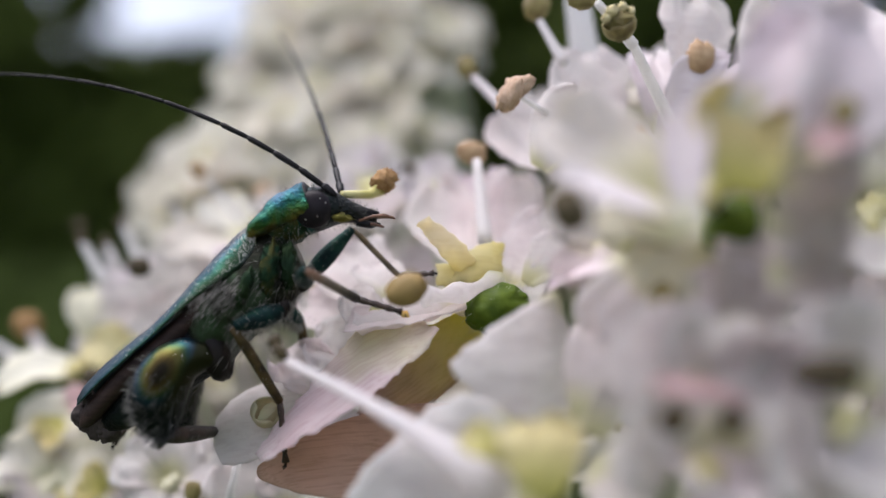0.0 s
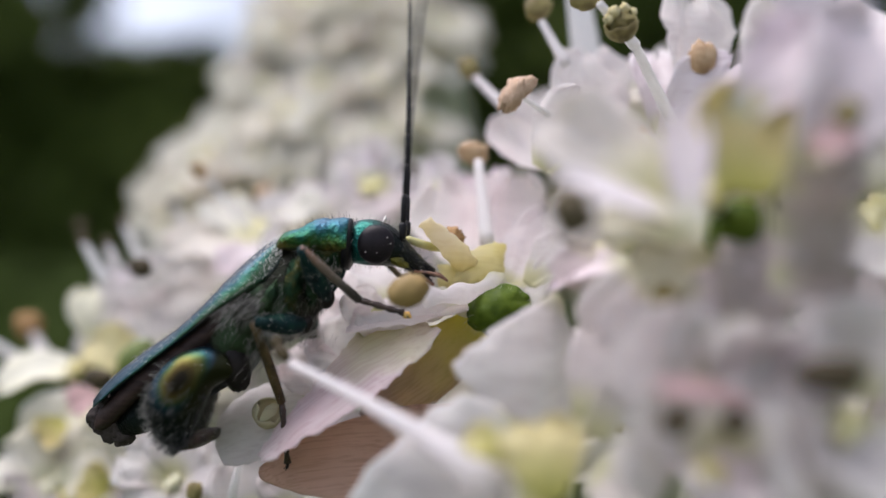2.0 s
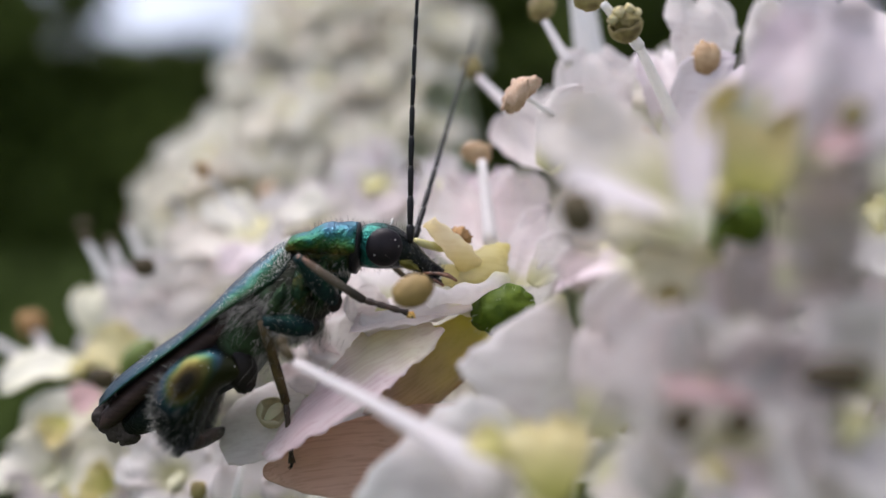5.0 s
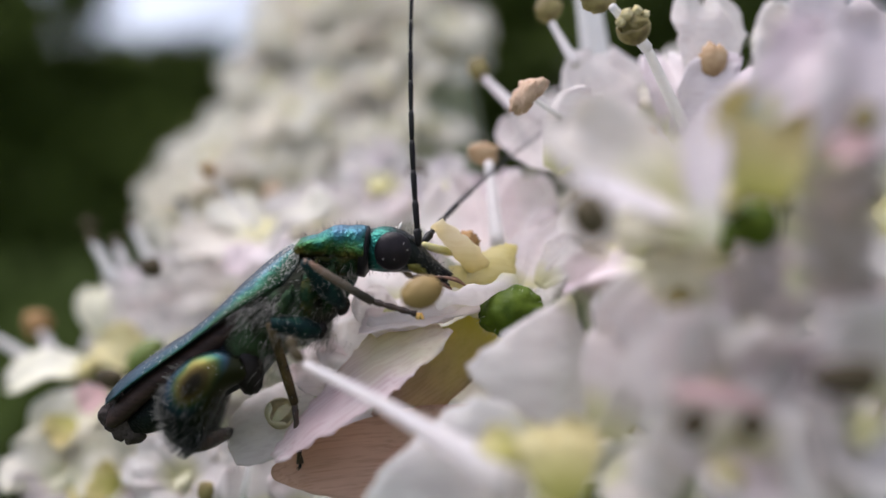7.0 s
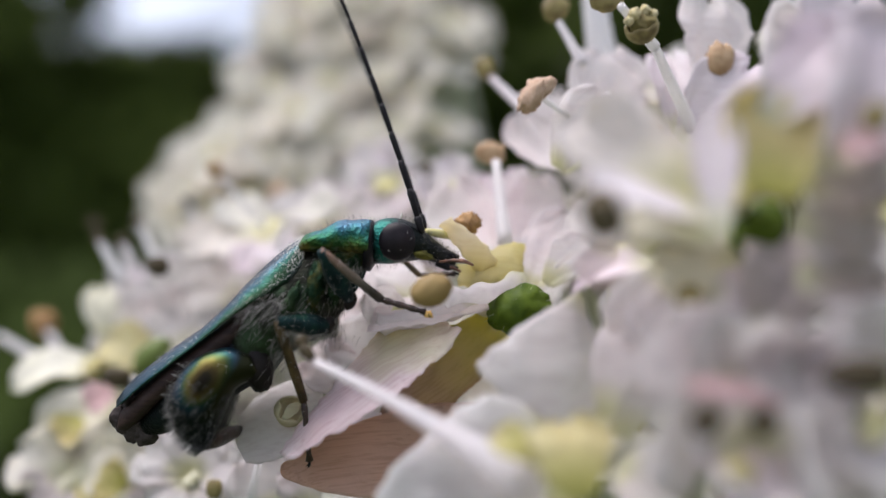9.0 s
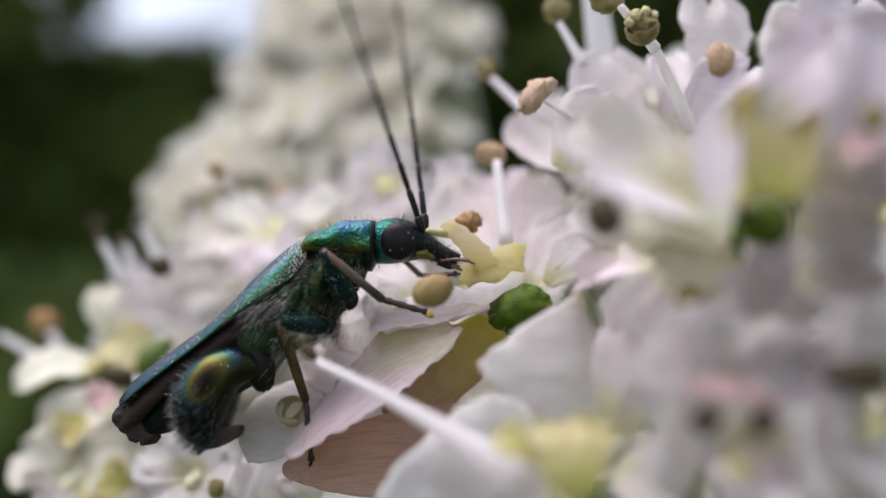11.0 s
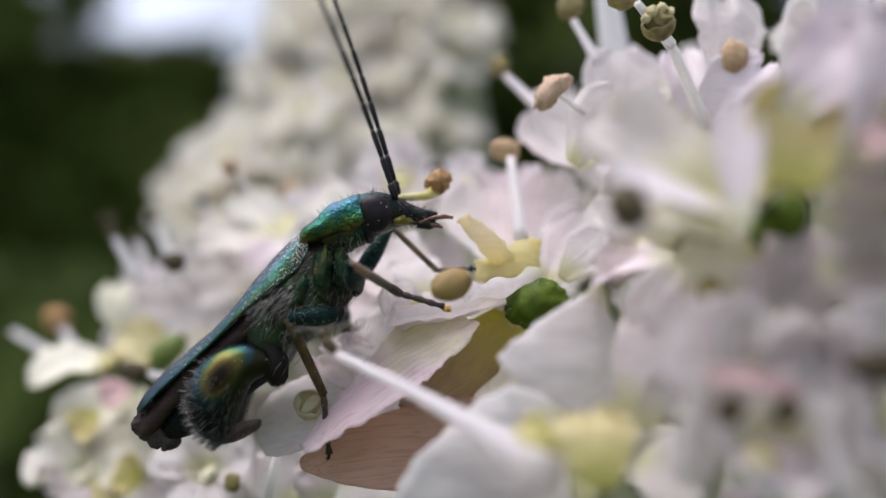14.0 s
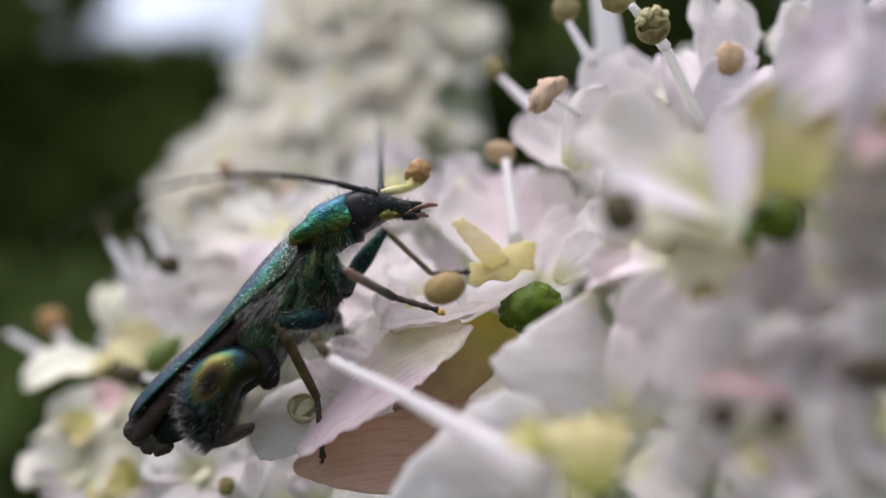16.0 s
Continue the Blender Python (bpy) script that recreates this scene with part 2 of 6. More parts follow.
def banded_material(name, axis, start, length, stops, wobble=0.3, rough=0.33, metal=0.85, across=None, depth=0.032):
    """Shell or limb whose colour runs along an axis of its own space, or along the UV map's two directions."""
    m, nt, bsdf, out = shader(name)
    co = nt.nodes.new("ShaderNodeTexCoord")
    axes = nt.nodes.new("ShaderNodeSeparateXYZ")
    nt.links.new(co.outputs["UV" if across else "Object"], axes.inputs[0])
    place = nt.nodes.new("ShaderNodeMath")
    place.operation = "MULTIPLY_ADD"
    if across:
        lift = nt.nodes.new("ShaderNodeMath")
        lift.operation = "MULTIPLY"
        lift.inputs[1].default_value = across[0]
        nt.links.new(axes.outputs["X"], lift.inputs[0])
        nt.links.new(axes.outputs["Y"], place.inputs[0])
        place.inputs[1].default_value = across[1]
        nt.links.new(lift.outputs[0], place.inputs[2])
    else:
        nt.links.new(axes.outputs[axis], place.inputs[0])
        place.inputs[1].default_value, place.inputs[2].default_value = 1000 / length, -start / length
    wob = textured(nt, "Noise", 1.8, 4)
    sway = nt.nodes.new("ShaderNodeMath")
    sway.operation = "MULTIPLY_ADD"
    sway.inputs[1].default_value, sway.inputs[2].default_value = wobble, -wobble / 2
    nt.links.new(wob.outputs[0], sway.inputs[0])
    total = nt.nodes.new("ShaderNodeMath")
    total.operation = "ADD"
    nt.links.new(place.outputs[0], total.inputs[0])
    nt.links.new(sway.outputs[0], total.inputs[1])
    col = ramp(nt, total.outputs[0], stops)
    nt.links.new(col.outputs[0], bsdf.inputs["Base Color"])
    pits = textured(nt, "Voronoi", 11.0)
    wrinkle = textured(nt, "Noise", 7.0, 5)
    add = nt.nodes.new("ShaderNodeMath")
    add.operation = "MULTIPLY_ADD"
    add.inputs[1].default_value = 2.0
    nt.links.new(wrinkle.outputs[0], add.inputs[0])
    nt.links.new(pits.outputs[0], add.inputs[2])
    relief(nt, bsdf, add.outputs[0], 0.7, depth)
    bsdf.inputs["Metallic"].default_value = metal
    bsdf.inputs["Roughness"].default_value = rough
    return m


def shell_material(name, stops, scale=1.1, rough=0.32, squash=(1, 1, 1)):
    """Metallic beetle shell: colour drifts from teal through green to gold, with fine punctures."""
    m, nt, bsdf, out = shader(name)
    cloud = textured(nt, "Noise", scale, 3, squash)
    fine = textured(nt, "Noise", 5.0, 2)
    mixed = nt.nodes.new("ShaderNodeMath")
    mixed.operation = "MULTIPLY_ADD"
    mixed.inputs[1].default_value = 0.25
    nt.links.new(fine.outputs[0], mixed.inputs[0])
    nt.links.new(cloud.outputs[0], mixed.inputs[2])
    col = ramp(nt, mixed.outputs[0], stops)
    nt.links.new(col.outputs[0], bsdf.inputs["Base Color"])
    pits = textured(nt, "Voronoi", 14.0)
    wrinkle = textured(nt, "Noise", 18.0, 4)
    add = nt.nodes.new("ShaderNodeMath")
    add.operation = "ADD"
    nt.links.new(pits.outputs[0], add.inputs[0])
    nt.links.new(wrinkle.outputs[0], add.inputs[1])
    relief(nt, bsdf, add.outputs[0], 0.6, 0.03)
    bsdf.inputs["Metallic"].default_value = 0.85
    bsdf.inputs["Roughness"].default_value = rough
    return m


# mottled gold and green are the shell's own; the blue top paints in skylight
SHELL_BRIGHT = banded_material("green_gold_metallic_shell", "Z", -0.1, 1.15, [(0.02, (0.012, 0.02, 0.015)), (0.16, (0.1, 0.09, 0.015)), (0.28, (0.2, 0.165, 0.035)), (0.45, (0.06, 0.17, 0.045)), (0.64, (0.03, 0.16, 0.11)), (0.84, (0.05, 0.17, 0.22)), (1.0, (0.08, 0.17, 0.25))], 0.9, 0.4, depth=0.05)
# blue-green shell; its silvery blue towards the back is painted sky sheen
SHELL_WING = banded_material("blue_green_wing_case_with_sky_sheen", "Z", 0, 1, [(0.0, (0.16, 0.19, 0.18)), (0.06, (0.02, 0.045, 0.03)), (0.22, (0.03, 0.07, 0.03)), (0.33, (0.03, 0.11, 0.08)), (0.42, (0.04, 0.09, 0.11)), (0.56, (0.075, 0.11, 0.135)), (1.0, (0.055, 0.085, 0.115))], 0.35, 0.36, across=(0.4, 0.8), depth=0.014)
SHELL_HEAD = banded_material("dark_head_shell_with_teal_nape", "X", 0.0, 2.3, [(0.0, (0.015, 0.03, 0.03)), (0.08, (0.02, 0.16, 0.13)), (0.2, (0.015, 0.1, 0.08)), (0.32, (0.01, 0.018, 0.016)), (0.75, (0.02, 0.022, 0.02)), (1.0, (0.05, 0.05, 0.045))], 0.15, 0.35)
SHELL_FLANK = shell_material("green_gold_flank_plate", [(0.4, (0.01, 0.02, 0.01)), (0.58, (0.02, 0.055, 0.026)), (0.75, (0.07, 0.07, 0.02))], 2.6, 0.5)
SHELL_PLATE = shell_material("dark_green_flank_plate", [(0.4, (0.01, 0.018, 0.011)), (0.6, (0.018, 0.042, 0.02)), (0.8, (0.03, 0.055, 0.022))], 1.2, 0.45)
SHELL_TEAL = shell_material("dark_teal_thigh_shell", [(0.4, (0.008, 0.012, 0.012)), (0.6, (0.01, 0.03, 0.03)), (0.8, (0.014, 0.05, 0.036))], 2.2, 0.58)
LEG_RED = banded_material("reddish_to_dark_shin", "X", 0.0, 2.2, [(0.0, (0.24, 0.12, 0.07)), (0.3, (0.2, 0.14, 0.095)), (0.6, (0.1, 0.085, 0.06)), (0.85, (0.03, 0.024, 0.016))], 0.4, 0.45, 0.0)
HIP_DARK = plain_material("dark_brown_hip_shell", [(0.3, (0.004, 0.003, 0.003)), (0.7, (0.016, 0.012, 0.009))], 2.0, 0.5, depth=0.04, fine=10, gloss=0.2)
BUD = plain_material("smooth_olive_tan_bud", [(0.3, (0.22, 0.14, 0.04)), (0.7, (0.33, 0.23, 0.075))], 0.9, 0.6, depth=0.012, fine=10)
SETAE_MID = plain_material("greyish_hair", [(0.3, (0.1, 0.095, 0.085)), (0.7, (0.4, 0.38, 0.34))], 5.0, 0.4)
CRUMB = plain_material("reddish_brown_crumb", [(0.3, (0.24, 0.12, 0.035)), (0.7, (0.5, 0.3, 0.12))], 5.0, 0.7, depth=0.06, fine=14)
PETAL_FAR = petal_material("far_cream_petal", (0.94, 0.93, 0.87), (0.94, 0.92, 0.82), 0.6, reach=0.4)
SHELL_GOLD = shell_material("gold_green_cheek_shell", [(0.4, (0.06, 0.07, 0.02)), (0.7, (0.2, 0.18, 0.04))], 2.0, 0.4)
THIGH = thigh_material("blue_gold_black_thigh_shell")
BODY_DARK = shell_material("black_green_body_shell", [(0.42, (0.016, 0.014, 0.011)), (0.6, (0.028, 0.032, 0.02)), (0.8, (0.045, 0.08, 0.04))], 1.0, 0.42)
ABDOMEN = shell_material("dull_dark_blue_abdomen", [(0.45, (0.008, 0.009, 0.01)), (0.62, (0.012, 0.016, 0.018)), (0.8, (0.015, 0.025, 0.026))], 1.2, 0.5)
WING = plain_material("dark_brown_folded_wing", [(0.3, (0.018, 0.01, 0.009)), (0.7, (0.055, 0.032, 0.026))], 1.6, 0.5, squash=(1, 1, 4), depth=0.06, fine=5, gloss=0.25)
WING_TIP = plain_material("greyish_brown_wing_tip", [(0.3, (0.02, 0.015, 0.013)), (0.7, (0.1, 0.08, 0.072))], 3.0, 0.6, depth=0.08, fine=6, gloss=0.2)
BLACK = plain_material("black_cuticle", [(0.3, (0.006, 0.006, 0.007)), (0.7, (0.015, 0.014, 0.014))], 2.0, 0.4, gloss=0.2)
EYE = plain_material("black_compound_eye", [(0.3, (0.008, 0.007, 0.009)), (0.7, (0.02, 0.016, 0.018))], 1.5, 0.34, bump=0.35, depth=0.008, fine=30, gloss=0.16)
LEG = plain_material("olive_brown_leg", [(0.3, (0.02, 0.014, 0.006)), (0.7, (0.1, 0.068, 0.024))], 3.5, 0.5, depth=0.05, fine=9, gloss=0.25)
LEG_DARK = plain_material("dark_brown_foot", [(0.3, (0.014, 0.009, 0.006)), (0.7, (0.06, 0.036, 0.024))], 2.2, 0.45, depth=0.03, fine=12)
LEG_PALE = plain_material("tan_leg", [(0.3, (0.06, 0.045, 0.025)), (0.7, (0.2, 0.15, 0.08))], 1.6, 0.45, depth=0.03, fine=12)
PALP = plain_material("pinkish_brown_palp", [(0.3, (0.06, 0.028, 0.018)), (0.7, (0.34, 0.17, 0.1))], 4.0, 0.4)
BRISTLE = plain_material("blackish_bristle", [(0.3, (0.015, 0.015, 0.014)), (0.7, (0.12, 0.12, 0.11))], 6.0, 0.4)
SETAE = plain_material("grey_hair", [(0.3, (0.3, 0.29, 0.26)), (0.7, (0.62, 0.6, 0.54))], 2.0, 0.45)
SETAE_DARK = plain_material("dark_hair", [(0.3, (0.07, 0.062, 0.05)), (0.7, (0.26, 0.24, 0.2))], 2.0, 0.45)

LEAF = plain_material("tree_leaf", [(0.3, (0.044, 0.066, 0.013)), (0.7, (0.085, 0.118, 0.024))], 0.0006, 0.7, depth=0.5, fine=0.05, gloss=0.05)
NETTLE = plain_material("dark_weed_leaf", [(0.3, (0.026, 0.042, 0.009)), (0.7, (0.05, 0.074, 0.015))], 0.0012, 0.7, depth=0.5, fine=0.05, gloss=0.05)
BARK = plain_material("tree_bark", [(0.3, (0.05, 0.04, 0.03)), (0.7, (0.14, 0.11, 0.08))], 0.02, 0.9, depth=8, fine=0.08, bump=0.7)
GRASS = plain_material("meadow_grass", [(0.3, (0.022, 0.036, 0.008)), (0.7, (0.05, 0.07, 0.016))], 0.004, 0.8, depth=10, fine=0.03)
STRAW = plain_material("dry_grass_stem", [(0.3, (0.07, 0.08, 0.035)), (0.7, (0.13, 0.13, 0.06))], 0.05, 0.7)


# ---- mesh helpers; all lengths below are millimetres ----
def V(*p):
    return Vector(p[0] if len(p) == 1 else p)


def spot(ob):
    """World place of an object that is not turned."""
    p = ob.location.copy()
    while ob.parent:
        ob = ob.parent
        p += ob.location
    return p


def part(name, bm, material, parent, label="", origin=(0, 0, 0), smooth=True):
    """Links a bmesh (or shared mesh data) as one object under a thing or part; origin in millimetres."""
    if isinstance(bm, bpy.types.Mesh):
        me = bm
    else:
        bmesh.ops.recalc_face_normals(bm, faces=bm.faces)
        me = bpy.data.meshes.new(name)
        for v in bm.verts:
            v.co = (v.co - V(origin)) * MM
        for f in bm.faces:
            f.smooth = smooth
        bm.to_mesh(me)
        bm.free()
        me.materials.append(material)
    ob = new(name, me)
    ob.parent = parent
    ob.location = V(origin) * MM - (spot(parent) if parent else Vector())
    return tagged(ob, label)


def grid_faces(bm, rows, close=False):
    for a, b in zip(rows, rows[1:]):
        n = len(a)
        for i in range(n if close else n - 1):
            j = (i + 1) % n
            bm.faces.new((a[i], a[j], b[j], b[i]))


def tube(points, radii, sides=8, bm=None):
    """A round tapered tube through the points, closed at both ends."""
    bm = bm or bmesh.new()
    pts = [V(p) for p in points]
    rows, side = [], None
    for i, p in enumerate(pts):
        d = (pts[min(i + 1, len(pts) - 1)] - pts[max(i - 1, 0)]).normalized()
        if side is None:
            side = d.orthogonal().normalized()
        side = (side - d * side.dot(d)).normalized()
        up = d.cross(side)
        r = radii[i] if isinstance(radii, (list, tuple)) else radii
        rows.append([bm.verts.new(p + (side * math.cos(a) + up * math.sin(a)) * r)
                     for a in (2 * math.pi * k / sides for k in range(sides))])
    grid_faces(bm, rows, True)
    bm.faces.new(rows[0][::-1])
    bm.faces.new(rows[-1])
    return bm


def curve_points(a, b, bow, n=8):
    a, b, bow = V(a), V(b), V(bow)
    return [a.lerp(b, k / n) + bow * math.sin(math.pi * k / n) for k in range(n + 1)]


def blob(center, radii, axis=(0, 0, 1), rough=0.0, scale=1.0, seed=0.0, detail=12, pinch=0.0):
    """An ellipsoid whose long axis follows axis, uneven by rough, with a groove of depth pinch along it."""
    bm = bmesh.new()
    turn = V(axis).to_track_quat("Z", "Y").to_matrix()
    rows = []
    for i in range(1, detail):
        th = math.pi * i / detail
        row = []
        for j in range(detail + 4):
            ph = 2 * math.pi * j / (detail + 4)
            d = V(math.sin(th) * math.cos(ph), math.sin(th) * math.sin(ph), math.cos(th))
            k = 1 + rough * noise.noise(d * scale * 2 + V(seed, seed * 1.7, 3)) - pinch * math.exp(-((ph - 4.2) / 0.35) ** 2) * math.sin(th)
            row.append(bm.verts.new(V(center) + turn @ V(d.x * radii[0] * k, d.y * radii[1] * k, d.z * radii[2] * k)))
        rows.append(row)
    grid_faces(bm, rows, True)
    for row, s in ((rows[0], 1), (rows[-1], -1)):
        tip = bm.verts.new(V(center) + turn @ V(0, 0, s * radii[2]))
        for j in range(len(row)):
            bm.faces.new((row[j], row[(j + 1) % len(row)], tip))
    return bm


def petal_mesh(base, tip, width, facing, bend=0.15, cup=0.25, notch=0.12, ruffle=0.06, seed=0.0, claw=0.3, nu=16, nv=12, curl=0.0, thick=0.07):
    """A petal from its claw at base to its notched tip, with real thickness."""
    base, tip = V(base), V(tip)
    ax = tip - base
    length = ax.length
    ax.normalize()
    nrm = V(facing)
    nrm = (nrm - ax * nrm.dot(ax)).normalized()
    side = ax.cross(nrm)
    bm = bmesh.new()
    tops, lows = [], []
    for i in range(nu + 1):
        s = i / nu
        wide = (claw + (1 - claw) * math.sin(min(1.0, s / 0.68) * math.pi / 2)) * (1 if s < 0.68 else math.sqrt(max(0.0, 1 - ((s - 0.68) / 0.34) ** 2)))
        top, low = [], []
        for j in range(nv + 1):
            q = 2 * j / nv - 1
            along = s * length * (1 - notch * math.exp(-(q / 0.28) ** 2) * s ** 3 + (0.035 * noise.noise(V(q * 8, seed, 1)) + 0.05 * noise.noise(V(q * 3, seed, 6))) * s ** 5)
            lift = bend * length * math.sin(math.pi * s * 0.9) + cup * width * 0.5 * (q * q - 0.3) * wide - curl * length * s ** 3
            wave = ruffle * width * (0.3 + s) * noise.noise(V(s * 3.1 + seed * 7.3, q * 2.3, seed)) * (0.4 + abs(q))
            frill = ruffle * 0.35 * width * abs(q) ** 4 * noise.noise(V(s * 11 + seed, 3.0 * (q > 0), seed * 1.9)) + ruffle * 0.3 * width * s ** 8 * noise.noise(V(q * 5, seed, 4))
            edge = 1 + (0.12 * noise.noise(V(s * 6 + seed, 2.0 * (q > 0), seed * 3.3)) + 0.07 * noise.noise(V(s * 19 + seed, 5.0 * (q > 0), seed))) * abs(q) ** 3
            fine = 0.012 * width * noise.noise(V(s * 14, q * 9, seed + 9))
            p = base + ax * along + side * (q * width * 0.5 * wide * edge) + nrm * (lift + wave * 1.6 + fine + frill)
            t = thick * (0.35 + 0.65 * (1 - abs(q) ** 3) * (1 - s ** 4))
            top.append(bm.verts.new(p + nrm * t * 0.5))
            low.append(bm.verts.new(p - nrm * t * 0.5))
        tops.append(top)
        lows.append(low)
    grid_faces(bm, tops)
    grid_faces(bm, [r[::-1] for r in lows])
    rim_t = [r[0] for r in tops] + tops[-1][1:] + [r[-1] for r in tops[-2::-1]] + tops[0][-2:0:-1]
    rim_l = [r[0] for r in lows] + lows[-1][1:] + [r[-1] for r in lows[-2::-1]] + lows[0][-2:0:-1]
    grid_faces(bm, [rim_t, rim_l], True)
    return bm


def sheet_mesh(rows, nu=24, nv=14, thick=0.06, ruffle=0.03, seed=0.0):
    """A bent petal: a Bezier surface over rows of control points, with real thickness and an uneven rim."""
    grid = [[V(p) for p in r] for r in rows]

    def blend(pts, t):
        while len(pts) > 1:
            pts = [a.lerp(b, t) for a, b in zip(pts, pts[1:])]
        return pts[0]

    def at(u, v):
        return blend([blend(r, u) for r in grid], v)

    bm = bmesh.new()
    tops, lows = [], []
    for i in range(nu + 1):
        top, low = [], []
        for j in range(nv + 1):
            u, v = i / nu, j / nv
            p = at(u, v)
            n = (at(min(1, u + 0.01), v) - at(max(0, u - 0.01), v)).cross(at(u, min(1, v + 0.01)) - at(u, max(0, v - 0.01)))
            n = n.normalized() if n.length > 1e-9 else V(0, -1, 0)
            rim = max(abs(2 * u - 1), abs(2 * v - 1)) ** 4
            p = p + n * ruffle * (1.5 * noise.noise(p * 1.6 + V(seed, 0, 0)) + 2.0 * rim * noise.noise(p * 3.4 + V(0, seed, 0)))
            p = p + V(noise.noise(p * 4 + V(seed, 1, 1)), 0, noise.noise(p * 4 + V(2, seed, 2))) * ruffle * 1.2 * rim
            t = thick * (1 - 0.6 * rim)
            top.append(bm.verts.new(p + n * t * 0.5))
            low.append(bm.verts.new(p - n * t * 0.5))
        tops.append(top)
        lows.append(low)
    grid_faces(bm, tops)
    grid_faces(bm, [r[::-1] for r in lows])
    ring = lambda g: [r[0] for r in g] + g[-1][1:] + [r[-1] for r in g[-2::-1]] + g[0][-2:0:-1]
    grid_faces(bm, [ring(tops), ring(lows)], True)
    return bm


def hairs(roots, lengths, width, bm=None, droop=0.2):
    """Fine tapering hairs; roots are (place, direction)."""
    bm = bm or bmesh.new()
    for (p, d), ln in zip(roots, lengths):
        p, d = V(p), V(d).normalized()
        s = d.orthogonal().normalized()
        u = d.cross(s)
        mid = p + d * ln * 0.55
        end = p + d * ln + V(0, 0, -droop * ln)
        a = [bm.verts.new(p + (s * math.cos(k) + u * math.sin(k)) * width) for k in (0, 2.1, 4.2)]
        b = [bm.verts.new(mid + (s * math.cos(k) + u * math.sin(k)) * width * 0.7) for k in (0, 2.1, 4.2)]
        e = bm.verts.new(end)
        for k in range(3):
            bm.faces.new((a[k], a[(k + 1) % 3], b[(k + 1) % 3], b[k]))
            bm.faces.new((b[k], b[(k + 1) % 3], e))
    return bm


def bowl(c, r, axis, reach=1.9, thick=0.05, seed=0.0, rim=0.35):
    """An open shell: part of a ball with a torn rim; axis points out of its closed side."""
    bm = bmesh.new()
    turn = V(axis).to_track_quat("Z", "Y").to_matrix()
    skins = []
    for rad in (r, r - thick):
        rows = []
        for i in range(1, 11):
            row = []
            for j in range(26):
                ph = 2 * math.pi * j / 26
                th = i / 10 * reach * (1 + rim * noise.noise(V(math.cos(ph) * 1.6, math.sin(ph) * 1.6, seed)))
                k = rad * (1 + 0.08 * noise.noise(V(th * 2, ph, seed)))
                row.append(bm.verts.new(V(c) + turn @ V(math.sin(th) * math.cos(ph) * k, math.sin(th) * math.sin(ph) * k, math.cos(th) * k)))
            rows.append(row)
        grid_faces(bm, rows, True)
        bm.faces.new(rows[0])
        skins.append(rows[-1])
    grid_faces(bm, skins, True)
    return bm


def grains(places, sizes):
    """Loose pollen grains, small octahedra."""
    bm = bmesh.new()
    for p, r in zip(places, sizes):
        p = V(p)
        q = [bm.verts.new(p + V(d) * r) for d in ((1, 0, 0), (0, 1, 0), (-1, 0, 0), (0, -1, 0), (0, 0, 1), (0, 0, -1))]
        for k in range(4):
            bm.faces.new((q[k], q[(k + 1) % 4], q[4]))
            bm.faces.new((q[(k + 1) % 4], q[k], q[5]))
    return bm


# ---- the meadow and the wood behind ----
GROUND = -950.0


def build_ground():
    bm = bmesh.new()
    rows = []
    reach = [0, 300, 800, 2000, 5000, 9000, 16000, 40000, 200000, 900000, 3000000]
    for r in reach:
        row = []
        for k in range(40):
            a = 2 * math.pi * k / 40
            h = 0 if r < 500 else 60 * noise.noise(V(r * 0.0004 * math.cos(a), r * 0.0004 * math.sin(a), 2))
            row.append(bm.verts.new((max(r, 1) * math.cos(a), max(r, 1) * math.sin(a), GROUND + h)))
        rows.append(row)
    grid_faces(bm, rows, True)
    bm.faces.new(rows[0])
    tagged(part("ground", bm, GRASS, None, "dark green grassy meadow reaching to the wood"), category="ground", kind="structure")


